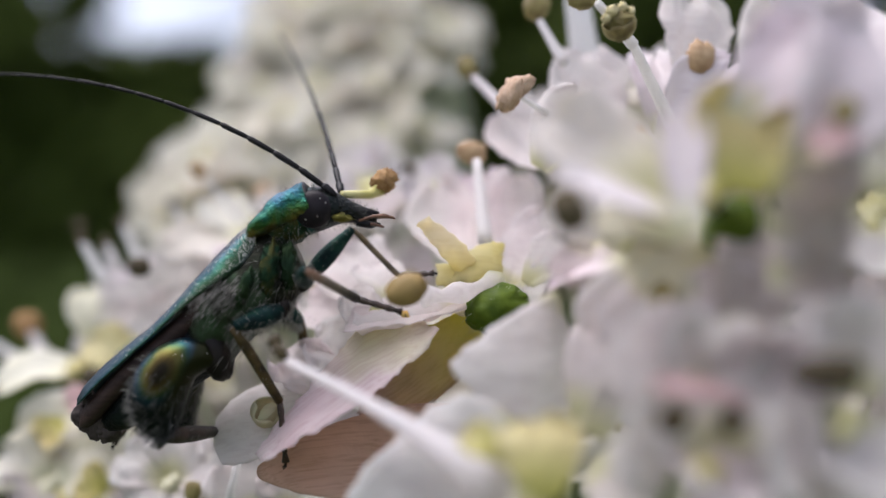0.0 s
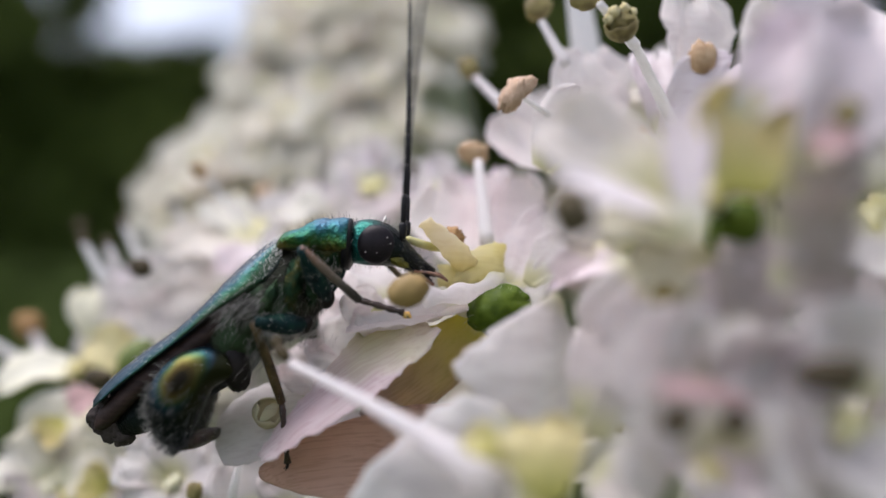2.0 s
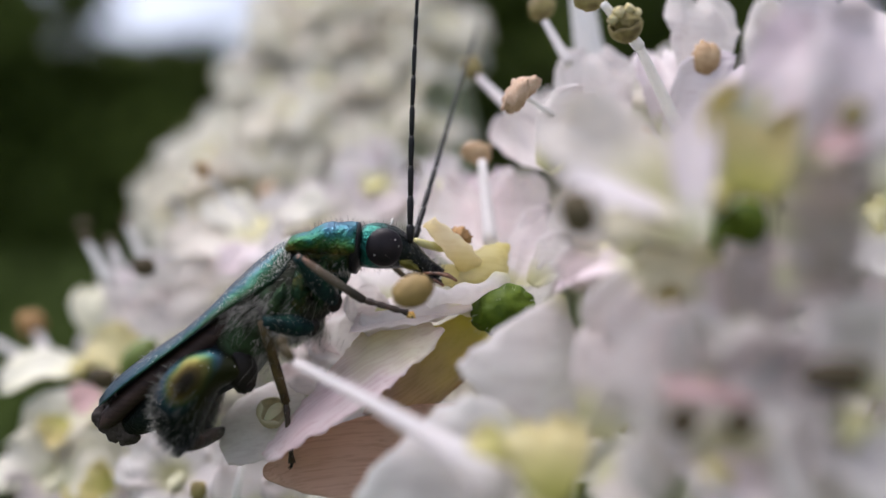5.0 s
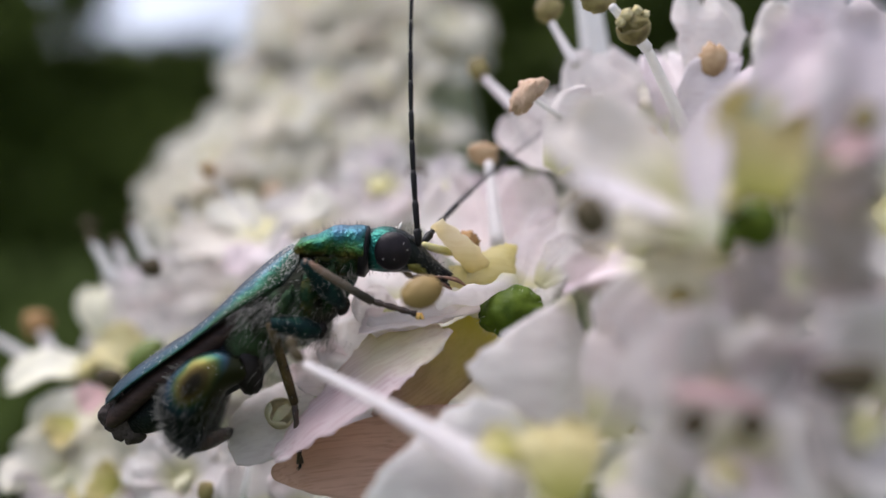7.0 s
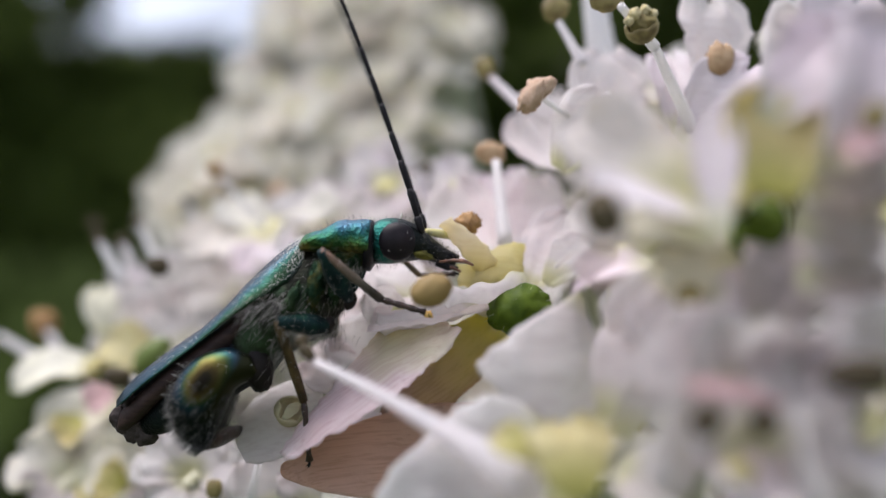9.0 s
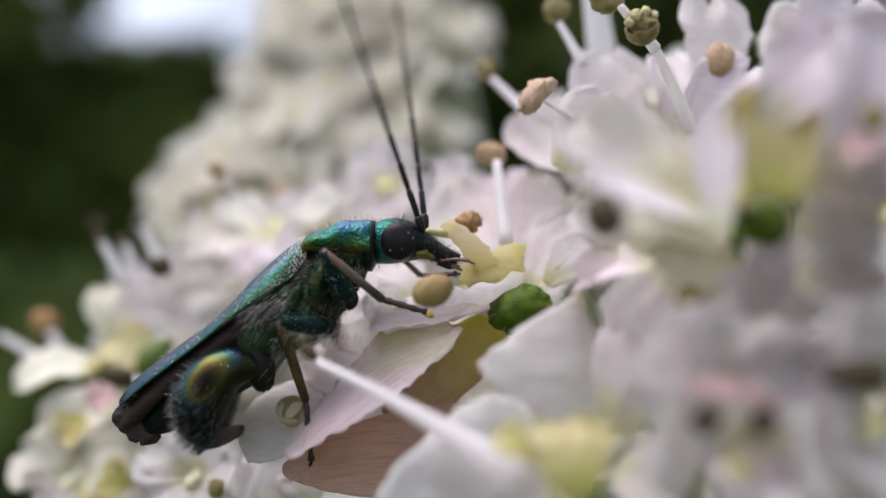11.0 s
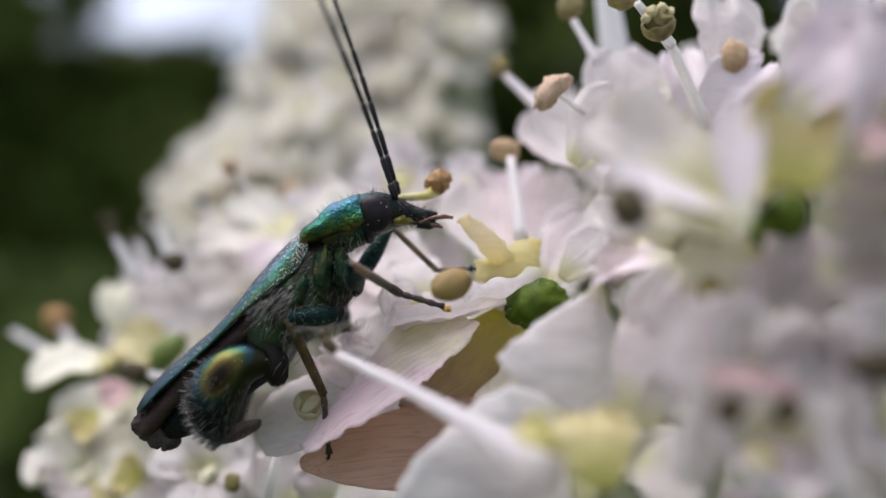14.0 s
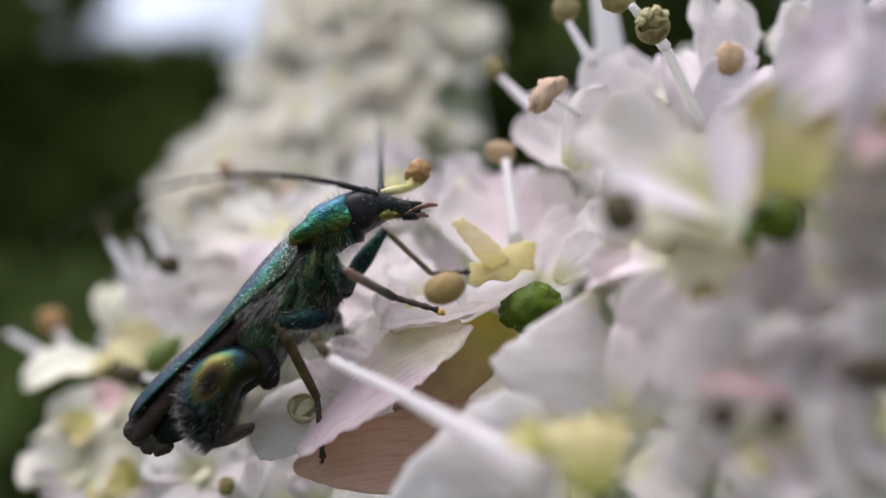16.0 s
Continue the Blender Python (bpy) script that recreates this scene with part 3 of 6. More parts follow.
def build_tree(x, y, height, spread, seed, leaves=2600):
    rng = random.Random(seed)
    tree = tagged(new("tree"), "dark green broadleaved tree at the meadow's edge", "tree", "trees of the wood")
    tree.location = V(x, y, GROUND - 20) * MM
    base = V(x, y, GROUND - 20)
    trunk = tube([base + V(rng.uniform(-1, 1) * 90 * k, rng.uniform(-1, 1) * 90 * k, height * 0.8 * k / 6) for k in range(7)],
                 [height * 0.03 * (1 - k / 8) for k in range(7)], 9)
    limbs = []
    for k in range(9):
        h = height * rng.uniform(0.2, 0.7)
        a = rng.uniform(0, 6.28)
        root = base + V(0, 0, h)
        end = root + V(math.cos(a), math.sin(a), rng.uniform(0.2, 0.8)) * spread * rng.uniform(0.5, 0.9)
        tube(curve_points(root, end, (0, 0, spread * 0.08), 4), [height * 0.012 * (1 - j / 6) for j in range(5)], 6, trunk)
        limbs.append(end)
    part("trunk", trunk, BARK, tree, origin=base)
    crown = bmesh.new()
    lumps = [(base + V(rng.gauss(0, 0.42) * spread, rng.gauss(0, 0.42) * spread, height * rng.uniform(0.12, 0.95)), spread * rng.uniform(0.25, 0.45)) for _ in range(26)]
    lumps += [(e, spread * 0.35) for e in limbs]
    for _ in range(leaves):
        c, r = rng.choice(lumps)
        d = V(rng.gauss(0, 1), rng.gauss(0, 1), rng.gauss(0, 0.8)).normalized() * r * rng.uniform(0.5, 1.05)
        p = c + d
        n = (d.normalized() + V(rng.uniform(-0.7, 0.7), rng.uniform(-0.7, 0.7), rng.uniform(0, 0.9))).normalized()
        s = n.orthogonal().normalized()
        u = n.cross(s)
        sz = rng.uniform(90, 200)
        a = rng.uniform(0, 6.28)
        s, u = s * math.cos(a) + u * math.sin(a), u * math.cos(a) - s * math.sin(a)
        q = [crown.verts.new(p + s * sz * i + u * sz * j + n * sz * b) for i, j, b in ((-1, 0, 0), (-0.2, -0.6, 0.15), (1, 0, -0.1), (-0.2, 0.6, 0.15))]
        crown.faces.new(q)
    part("crown", crown, LEAF, tree, origin=base, smooth=False)


def build_wood():
    rng = random.Random(4)
    # x, y, height, spread in metres: a gap opens to the sky
    for k, (x, y, h, s) in enumerate([(-5.95, 11.6, 6.6, 1.7), (-4.7, 13.5, 3.9, 1.3), (-3.05, 13.2, 4.0, 1.3), (-1.2, 12.2, 6.5, 1.0), (-0.2, 12.0, 7.6, 2.0), (1.6, 10.8, 8.0, 2.3), (4.4, 11.3, 8.4, 2.4),
                                      (7.2, 11.0, 8.0, 2.4), (-10.5, 10.0, 6.4, 2.6), (10.5, 9.5, 6.4, 2.6), (-13, 5.0, 6.6, 2.8), (13, 4.0, 6.2, 2.8), (2.8, 13.0, 8.4, 2.4), (0.9, 13.6, 8.2, 2.2), (-6.1, 13.0, 6.0, 1.3), (-9.0, 15.0, 6.6, 2.6), (-8.6, 12.6, 7.2, 2.2), (-4.3, 15.5, 4.7, 1.7)]):
        build_tree(x * 1000, y * 1000, h * 1000, s * 1000, 20 + k, 5200 if x > -1.5 else 500 if y > 15.2 else 2600)
    hedge = bmesh.new()
    for _ in range(11000):
        x = rng.uniform(-14000, 14000)
        y = 12500 + rng.uniform(-900, 900) - (x / 1000) ** 2 * 20
        top = 2600 + 450 * noise.noise(V(x * 0.0006, 0, 5))
        p = V(x, y, GROUND + rng.uniform(0, 1) ** 0.7 * top)
        n = V(rng.uniform(-1, 1), -1, rng.uniform(-0.3, 1)).normalized()
        s = n.orthogonal().normalized()
        u = n.cross(s)
        sz = rng.uniform(100, 210)
        hedge.faces.new([hedge.verts.new(p + s * sz * i + u * sz * j) for i, j in ((-1, 0), (-0.2, -0.6), (1, 0), (-0.2, 0.6))])
    tagged(part("hedge", hedge, LEAF, None, "dense dark green hedge in front of the trees", origin=(0, 12500, GROUND), smooth=False), category="hedge", kind="stuff")
    # low undergrowth between the hedge and the flowers
    undergrowth = bmesh.new()
    for _ in range(17000):
        x = rng.uniform(-4600, 4600)
        y = rng.uniform(1500 + 0.12 * abs(x) + 700 * noise.noise(V(x * 0.0009, 3, 1)), 5400)
        p = V(x, y, GROUND + rng.uniform(0, 1) ** 0.6 * (840 + 90 * noise.noise(V(x * 0.002, y * 0.002, 7))))
        n = V(rng.uniform(-1, 1), -1, rng.uniform(-0.3, 1)).normalized()
        s = n.orthogonal().normalized()
        u = n.cross(s)
        sz = rng.uniform(45, 100)
        undergrowth.faces.new([undergrowth.verts.new(p + s * sz * i + u * sz * j) for i, j in ((-1, 0), (-0.2, -0.6), (1, 0), (-0.2, 0.6))])
    tagged(part("undergrowth", undergrowth, NETTLE, None, "dark green weeds standing in the meadow", origin=(0, 3000, GROUND), smooth=False), category="undergrowth", kind="stuff")


def build_grass():
    """Tall dry grasses that rise behind the flower heads."""
    rng = random.Random(9)
    for x, y, top, lean in ((-150, 330, 70, -45), (-175, 360, 40, -70), (-120, 300, 10, -60), (-205, 420, 95, -30)):
        stem = tagged(new("grass_stem"), "tall pale dry grass stem in the meadow", "grass", "tall meadow grasses")
        base = V(x - lean, y, GROUND)
        stem.location = base * MM
        end = V(x + lean, y, top)
        part("stalk", tube(curve_points(base, end, (-lean * 0.4, 0, 0), 10), [2.2 - 0.15 * k for k in range(11)], 6), STRAW, stem, origin=base)


build_ground()
build_wood()
build_grass()


# ---- the flower heads ----
class Umbel:
    """A flower head: one thing on its stem; florets are its parts, petals and stamens theirs."""

    def __init__(self, hub, label, lean=(0, 0)):
        self.hub = V(hub)
        base = V(self.hub.x + lean[0], self.hub.y + lean[1], GROUND - 5)
        self.ob = tagged(new("flower_umbel"), label, "flower", "hogweed flower heads")
        self.ob.location = base * MM
        part("stem", tube(curve_points(base, self.hub, (lean[0] * 0.2, 0, 0), 12), [6 - 0.25 * k for k in range(13)], 12), STEM, self.ob, "ribbed green stem", origin=base)

    def floret(self, center, radius=0.5, material=None, up=(0, -0.3, 1), label="", stalk=True):
        c, up = V(center), V(up).normalized()
        bm = cushion(c, radius, up)
        f = part("floret", bm, material or DISC, self.ob, label, origin=c)
        if stalk:
            root = c - up * radius * 0.4
            mid = root - up * 5
            pts = [root, root - up * 2, mid.lerp(self.hub, 0.12), mid.lerp(self.hub, 0.5), self.hub]
            part("pedicel", tube(pts, [0.22, 0.24, 0.26, 0.4, 0.6], 7), STALK, f, origin=root)
        return f


def cushion(c, radius, up):
    """The two flat wrinkled lobes of a nectar disc."""
    bm = bmesh.new()
    side = up.orthogonal().normalized()
    for s in (-1, 1):
        lobe = blob(c + side * s * radius * 0.45, (radius * 0.62, radius * 0.85, radius * 0.38), up, 0.32, 2.0, c.x + c.z + s, 10)
        me = bpy.data.meshes.new("lobe")
        lobe.to_mesh(me)
        lobe.free()
        bm.from_mesh(me)
        bpy.data.meshes.remove(me)
    return bm


def petal(f, base, tip, width, facing, material=None, label="", **kw):
    material = material or PETAL
    return part("petal", petal_mesh(base, tip, width, facing, seed=V(tip).x * 1.3 + V(tip).z, **kw), material, f, label, origin=base)


def stamen(f, root, tip, thick=0.11, bow=(0, 0, 0), size=(0.3, 0.26, 0.42), anther=None, axis=None, label=""):
    """A white filament with its anther, two-lobed and grooved."""
    root, tip = V(root), V(tip)
    part("filament", tube(curve_points(root, tip, bow, 9), [thick * (1.25 - 0.05 * k) for k in range(10)], 8), FILAMENT, f, origin=root)
    if anther:
        pollen_sac(f, tip, size, anther, axis or (tip - root), label)


def pollen_sac(f, place, size, material, axis, label=""):
    place = V(place)
    axis = V(axis).normalized()
    side = axis.cross(V(0, 1, 0.2)).normalized()
    bm = bmesh.new()
    for s in (-1, 1):
        lobe = blob(place + side * s * size[0] * 0.24, (size[0] * 0.78, size[1] * 0.95, size[2]), axis + side * s * 0.12, 0.26, 1.7, place.x * 2 + place.z + s, 12)
        me = bpy.data.meshes.new("lobe")
        lobe.to_mesh(me)
        lobe.free()
        bm.from_mesh(me)
        bpy.data.meshes.remove(me)
    return part("anther", bm, material, f, label, origin=place)


head = Umbel((7, 12, -42), "white and pale pink hogweed flower head in full bloom", (6, 10))
CAM_SIDE, UP_SIDE = (0, -0.9, 0.5), (0, -0.5, 0.9)

# the floret on which the insect feeds
f = head.floret((1.15, 2.00, -0.63), 0.5, SLAB, (-0.2, -0.4, 1), "pale yellow nectar cushion", stalk=False)


def petal_sheet(f, rows, material, label="", **kw):
    return part("petal", sheet_mesh(rows, seed=V(rows[0][0]).x, **kw), material, f, label, origin=rows[0][-1])


petal_sheet(f, [[(-0.76, 0.61, 0.65), (-0.02, 0.70, 0.05), (0.37, 0.90, -0.83)], [(-0.63, 0.31, 0.85), (0.20, 0.40, 0.31), (0.69, 0.70, -0.56)], [(-0.38, 0.51, 0.88), (0.36, 0.61, 0.37), (0.96, 0.90, -0.31)]], STYLE, "translucent peach strap", thick=0.16, ruffle=0.06)
petal_sheet(f, [[(0.22, 1.30, -0.38), (0.93, 1.60, 0.18), (1.82, 1.90, 0.15)], [(0.14, 0.80, -0.60), (0.89, 0.80, -0.19), (1.73, 1.20, -0.31)], [(0.14, 0.80, -1.02), (0.88, 0.70, -0.85), (1.66, 1.10, -0.96)]], SLAB, "pale yellow nectar slab", thick=0.3, ruffle=0.07)
petal_sheet(f, [[(-0.21, 1.00, -0.44), (0.22, 1.10, -0.31), (0.60, 1.00, -0.60)], [(-0.18, 0.80, -1.05), (0.24, 0.80, -1.08), (0.63, 0.80, -1.05)]], SLAB, "yellow lobe", thick=0.25, ruffle=0.06)


def rolled(points, radii, seed):
    """A petal rolled up lengthwise, lumpy and uneven."""
    bm = tube(points, radii, 14)
    for v in bm.verts:
        v.co += V(noise.noise(v.co * 1.7 + V(seed, 0, 0)), noise.noise(v.co * 1.7 + V(0, seed, 0)), noise.noise(v.co * 2.2 + V(0, 0, seed))) * 0.13
    return bm


petal(f, (1.76, 2.20, -1.06), (2.58, 6.20, 2.76), 2.3, CAM_SIDE, PETAL_THIN, notch=0.06, bend=-0.1, ruffle=0.08, nu=32, nv=22)
petal(f, (1.99, 1.90, -1.13), (3.60, 4.40, 1.24), 2.1, (-0.2, -1, 0.3), PETAL_THIN, bend=-0.05, ruffle=0.08, notch=0.05, nu=32, nv=22)
petal(f, (2.46, 1.60, -1.03), (3.90, 2.80, 0.23), 1.5, CAM_SIDE, PETAL_THIN, ruffle=0.08, notch=0.05, nu=28, nv=20)
petal(f, (0.70, 3.40, -0.49), (-0.33, 6.80, 2.40), 2.6, CAM_SIDE, PETAL_THIN, bend=-0.1, notch=0.05, ruffle=0.08, nu=28, nv=20)
petal(f, (1.09, 4.20, -0.51), (1.38, 7.40, 2.85), 2.2, CAM_SIDE, PETAL_PINK, bend=-0.1, notch=0.05, ruffle=0.08, nu=28, nv=20)
petal_sheet(f, [[(-2.56, 2.20, -1.49), (-0.85, 1.80, -1.71), (0.34, 2.40, -0.98), (2.50, 2.60, -1.07)], [(-2.59, 0.20, -1.85), (-0.84, -0.20, -1.82), (0.58, 0.40, -1.14), (2.24, 1.00, -1.17)], [(-2.70, -0.50, -2.27), (-0.85, -0.70, -2.17), (0.70, -0.20, -1.58), (2.06, 0.90, -1.41)]], PETAL_THIN, "white ledge-like petal under the insect's fore foot", ruffle=0.05)
petal(f, (-1.74, 3.60, -2.26), (-3.66, 6.00, -0.31), 2.8, (-0.1, -0.7, 0.7), PETAL_THIN, ruffle=0.08, nu=32, nv=22)
petal(f, (-2.34, 3.00, -2.83), (-4.63, 5.20, -1.92), 2.4, (-0.1, -0.6, 0.8), PETAL_THIN, ruffle=0.08, nu=32, nv=22)
petal(f, (-1.54, 2.60, -1.75), (-2.40, 4.20, -0.57), 1.8, (0.1, -0.7, 0.7), PETAL_THIN, ruffle=0.08, nu=32, nv=22)
petal(f, (-1.85, 1.19, -2.75), (-2.85, 1.40, -1.28), 1.3, (0.5, -0.9, 0.3), PETAL_THIN, ruffle=0.12, notch=0.0, nu=28, nv=20)
petal(f, (-1.85, 1.19, -3.24), (-3.89, 1.79, -2.64), 2.2, (0.1, -0.8, 0.5), PETAL_THIN, ruffle=0.12, nu=28, nv=20)
petal(f, (-2.82, 0.99, -4.03), (-4.87, 1.59, -3.29), 1.8, (0.0, -0.8, 0.6), PETAL_THIN, ruffle=0.12, nu=28, nv=20)
ov = part("ovary", blob((1.52, 0.20, -1.69), (0.74, 0.7, 0.9), (0.9, 0, 0.25), 0.14, 1.6, 1, 26), OVARY, f, "bristly green ovary", origin=(1.52, 0.20, -1.69))
oc, rng = V((1.52, 0.20, -1.69)), random.Random(3)
roots = []
for _ in range(460):
    d = V(rng.gauss(0.6, 1), rng.gauss(0.15, 0.3), rng.gauss(-0.1, 1)).normalized()
    roots.append((oc + V(d.x * 0.87, d.y * 0.65, d.z * 0.7), d))
for _ in range(170):
    roots.append((oc + V(rng.uniform(0.7, 1.15), rng.uniform(-0.1, 0.3), rng.uniform(-0.25, 0.42)), V(rng.gauss(0.4, 0.8), rng.gauss(0, 0.5), rng.gauss(0.3, 0.8))))
tagged(part("bristles", hairs(roots, [rng.uniform(0.08, 0.34) for _ in roots], 0.005), FUZZ, ov, origin=oc), kind="stuff")
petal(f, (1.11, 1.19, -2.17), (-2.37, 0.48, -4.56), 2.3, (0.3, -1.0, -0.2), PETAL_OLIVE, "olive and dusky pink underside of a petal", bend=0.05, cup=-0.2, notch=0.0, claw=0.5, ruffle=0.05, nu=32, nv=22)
petal_sheet(f, [[(-5.08, -0.50, -5.60), (-3.91, -0.20, -3.85), (-3.00, 0.30, -3.29), (-1.99, 0.80, -1.55)], [(-4.88, -1.20, -5.48), (-3.32, -1.40, -4.20), (-1.84, -0.90, -3.06), (-0.60, 0.30, -1.92)], [(-4.68, -1.50, -5.59), (-2.88, -2.20, -4.42), (-1.43, -1.90, -3.74), (-0.06, -0.40, -2.26)]], PETAL_FOLD, "white petal with rose edges, folded over", nu=34, nv=20, ruffle=0.06)
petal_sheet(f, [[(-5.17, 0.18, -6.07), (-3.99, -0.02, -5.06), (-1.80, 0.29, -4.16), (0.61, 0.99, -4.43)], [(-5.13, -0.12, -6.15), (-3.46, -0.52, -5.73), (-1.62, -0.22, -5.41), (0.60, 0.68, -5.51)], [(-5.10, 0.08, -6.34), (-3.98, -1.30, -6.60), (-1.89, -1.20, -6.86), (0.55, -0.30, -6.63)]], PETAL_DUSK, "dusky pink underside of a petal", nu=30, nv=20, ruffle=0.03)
petal_sheet(f, [[(-6.67, 1.60, -5.00), (-6.26, 1.90, -4.18), (-4.03, 1.60, -3.54)], [(-6.65, 0.48, -5.37), (-5.46, 0.28, -4.88), (-4.01, 0.18, -4.62)], [(-6.08, -0.12, -5.94), (-5.34, -0.32, -5.98), (-4.40, -0.42, -5.40)]], PETAL, "thin pinkish white petal with a curled husk on it", nu=36, nv=28, ruffle=0.025)
husk = part("scale", bowl((-4.87, -0.06, -4.50), 0.44, (-0.45, 0.8, -0.35), 1.9, 0.05, 2.6), HUSK, f, "open broken yellowish husk", origin=(-4.83, -0.31, -4.46))
part("flap", petal_mesh((-5.05, -0.22, -4.71), (-4.56, -0.36, -4.23), 0.3, (0.2, -1, 0.4), seed=4, notch=0.0), HUSK, husk, origin=(-5.05, -0.22, -4.71))
part("anther", blob((-0.92, -2.60, -1.02), (0.41, 0.41, 0.54), (1, 0, 0.4), 0.08, 1.2, 3, 20), BUD, f, "smooth olive-tan anther", origin=(-0.92, -2.60, -1.02))
part("petal", rolled(curve_points((1.63, 0.60, -0.88), (-0.65, -0.80, -1.29), (0, -0.2, -0.1), 16), [0.26 + 0.05 * math.sin(k * 0.9) for k in range(16)] + [0.1], 3), PETAL_THIN, f, "rolled white petal", origin=(1.47, 0.60, -0.91))
part("petal", rolled(curve_points((0.71, 0.50, -1.55), (-2.50, 0.09, -2.19), (0, -0.2, 0.12), 18), [0.28 + 0.06 * math.sin(k * 1.1 + 1) for k in range(18)] + [0.1], 8), PETAL_THIN, f, "rolled white petal under the fore foot", origin=(0.51, 0.50, -1.68))
# the broad filament that reaches past the insect's feet
part("filament", tube(curve_points((1.24, -7.42, -4.76), (-3.64, -3.81, -2.68), (0.0, -0.2, 0.15), 12), [0.46, 0.44, 0.38, 0.31, 0.26, 0.22, 0.19, 0.17, 0.15, 0.14, 0.13, 0.12, 0.11], 12), FILAMENT, f, "broad white filament", origin=(1.24, -7.42, -4.76))
pollen_sac(f, (-3.92, -3.41, -2.49), (0.13, 0.13, 0.22), ANTHER_DARK, (-0.5, 0, 0.5), "dark withered anther")
pollen_sac(f, (-4.09, -3.21, -2.23), (0.12, 0.12, 0.16), ANTHER_DARK, (0.5, 0, 0.5))

# florets behind and above
f = head.floret((5.08, 4.12, 3.31), 0.6, DISC)
petal(f, (3.59, 3.81, 2.56), (1.92, 6.60, 4.94), 2.3, (-0.4, -0.8, 0.5), PETAL_THIN, bend=-0.08, notch=0.0, ruffle=0.12, nu=32, nv=22)
petal(f, (4.74, 3.22, 3.40), (4.82, 5.60, 6.77), 2.7, (0.2, -1, 0.1), PETAL_THIN, notch=0.05, bend=-0.04, ruffle=0.12, nu=32, nv=22)
petal(f, (6.86, 3.62, 3.62), (6.88, 5.03, 6.49), 2.0, CAM_SIDE, PETAL_PINK, notch=0.1, ruffle=0.12, nu=32, nv=22)
petal(f, (7.62, 2.82, 4.75), (7.86, 4.04, 8.19), 2.5, (0.2, -1, 0.2), PETAL_THIN, notch=0.1, ruffle=0.1, nu=32, nv=22)
petal(f, (2.88, 2.41, 2.45), (4.15, 1.82, 4.75), 1.7, (-0.3, -1, 0.3), PETAL_THIN, nu=28, nv=20)
petal(f, (6.70, 2.62, 3.16), (8.81, 2.23, 5.68), 2.2, CAM_SIDE, PETAL_PINK, nu=28, nv=20)
stamen(f, (3.36, 2.12, 3.87), (2.18, 1.32, 4.47), 0.09)
for c, size, axis in (((1.98, 1.22, 4.52), (0.27, 0.3, 0.62), (0.5, 0.2, 0.7)), ((2.14, 1.12, 4.60), (0.22, 0.28, 0.56), (0.75, -0.1, 0.5)), ((2.03, 1.02, 4.42), (0.2, 0.24, 0.5), (0.35, -0.3, 0.8)), ((1.95, 1.22, 4.65), (0.14, 0.2, 0.3), (-0.1, 0.1, 1))):
    part("anther", blob(c, size, axis, 0.3, 1.5, size[0] * 50, 16), ANTHER_PINK, f, "open papery pinkish-tan anther", origin=c)
tuft = [(V((2.34, 1.02, 4.75)) + V(rng.uniform(-0.1, 0.1), rng.uniform(-0.1, 0.1), rng.uniform(-0.1, 0.1)), V(1, rng.uniform(-1, 0.5), rng.uniform(-0.6, 0.9))) for _ in range(14)]
tagged(part("bristles", hairs(tuft, [rng.uniform(0.15, 0.32) for _ in tuft], 0.012, droop=0), HUSK, f, "dry bristles", origin=(2.34, 1.02, 4.75)), kind="stuff")
stamen(f, (3.81, 3.60, 5.83), (3.11, 4.30, 7.34), 0.15)
pollen_sac(f, (3.02, 4.50, 7.85), (0.34, 0.34, 0.44), ANTHER_OLIVE, (0.5, 0, 0.6))
stamen(f, (7.05, 2.62, 3.59), (5.23, -0.17, 5.60), 0.17)
stamen(f, (5.23, -0.17, 5.60), (4.08, -1.17, 6.51), 0.14)
part("anther", bowl((4.69, -0.97, 5.99), 0.46, (0.3, 0.25, -0.9), 1.7, 0.07, 4.2), ANTHER_OLIVE, f, "open olive anther crusted with pollen", origin=(4.69, -0.97, 5.99))
part("anther", blob((4.72, -0.97, 6.02), (0.34, 0.34, 0.3), (0.3, 0, 1), 0.7, 2.6, 6, 16), ANTHER_OLIVE, f, origin=(4.72, -0.97, 6.02))
for c, r in (((4.30, -1.27, 6.07), 0.12), ((4.45, -1.27, 6.25), 0.15), ((4.74, -1.17, 6.36), 0.14), ((4.98, -1.17, 6.28), 0.1)):
    part("pollen_crust", blob(c, (r, r, r * 1.1), (0.3, 0, 1), 0.7, 4, r * 40, 12), POLLEN_CRUST, f, "crumbly pale yellow pollen", origin=c)
pollen_sac(f, (3.78, -0.77, 6.80), (0.3, 0.3, 0.45), ANTHER_OLIVE, (1, 0, 0.2))
pollen_sac(f, (7.72, 2.23, 5.73), (0.36, 0.36, 0.5), ANTHER_TAN, (0.2, 0, 1), "tan anther")
part("filament", tube([(7.78, 2.43, 5.46), (8.26, 3.22, 4.28)], [0.1, 0.12], 7), FILAMENT, f, origin=(8.26, 3.22, 4.28))
stamen(f, (1.29, 2.60, 0.17), (1.10, 4.60, 2.86), 0.19)
pollen_sac(f, (0.93, 5.00, 3.18), (0.3, 0.32, 0.5), ANTHER_TAN, (1, 0, -0.1), "tan anther on a white filament")
stamen(f, (2.21, 5.62, 4.61), (1.07, 7.13, 6.05), 0.16)
pollen_sac(f, (0.84, 7.23, 6.39), (0.3, 0.3, 0.4), ANTHER_OLIVE, (-0.3, 0, 1))
stamen(f, (5.31, 7.63, 5.30), (4.69, 7.64, 9.55), 0.5)
petal(f, (6.03, 1.22, 3.18), (4.16, 1.81, 0.72), 2.2, UP_SIDE, nu=28, nv=20)

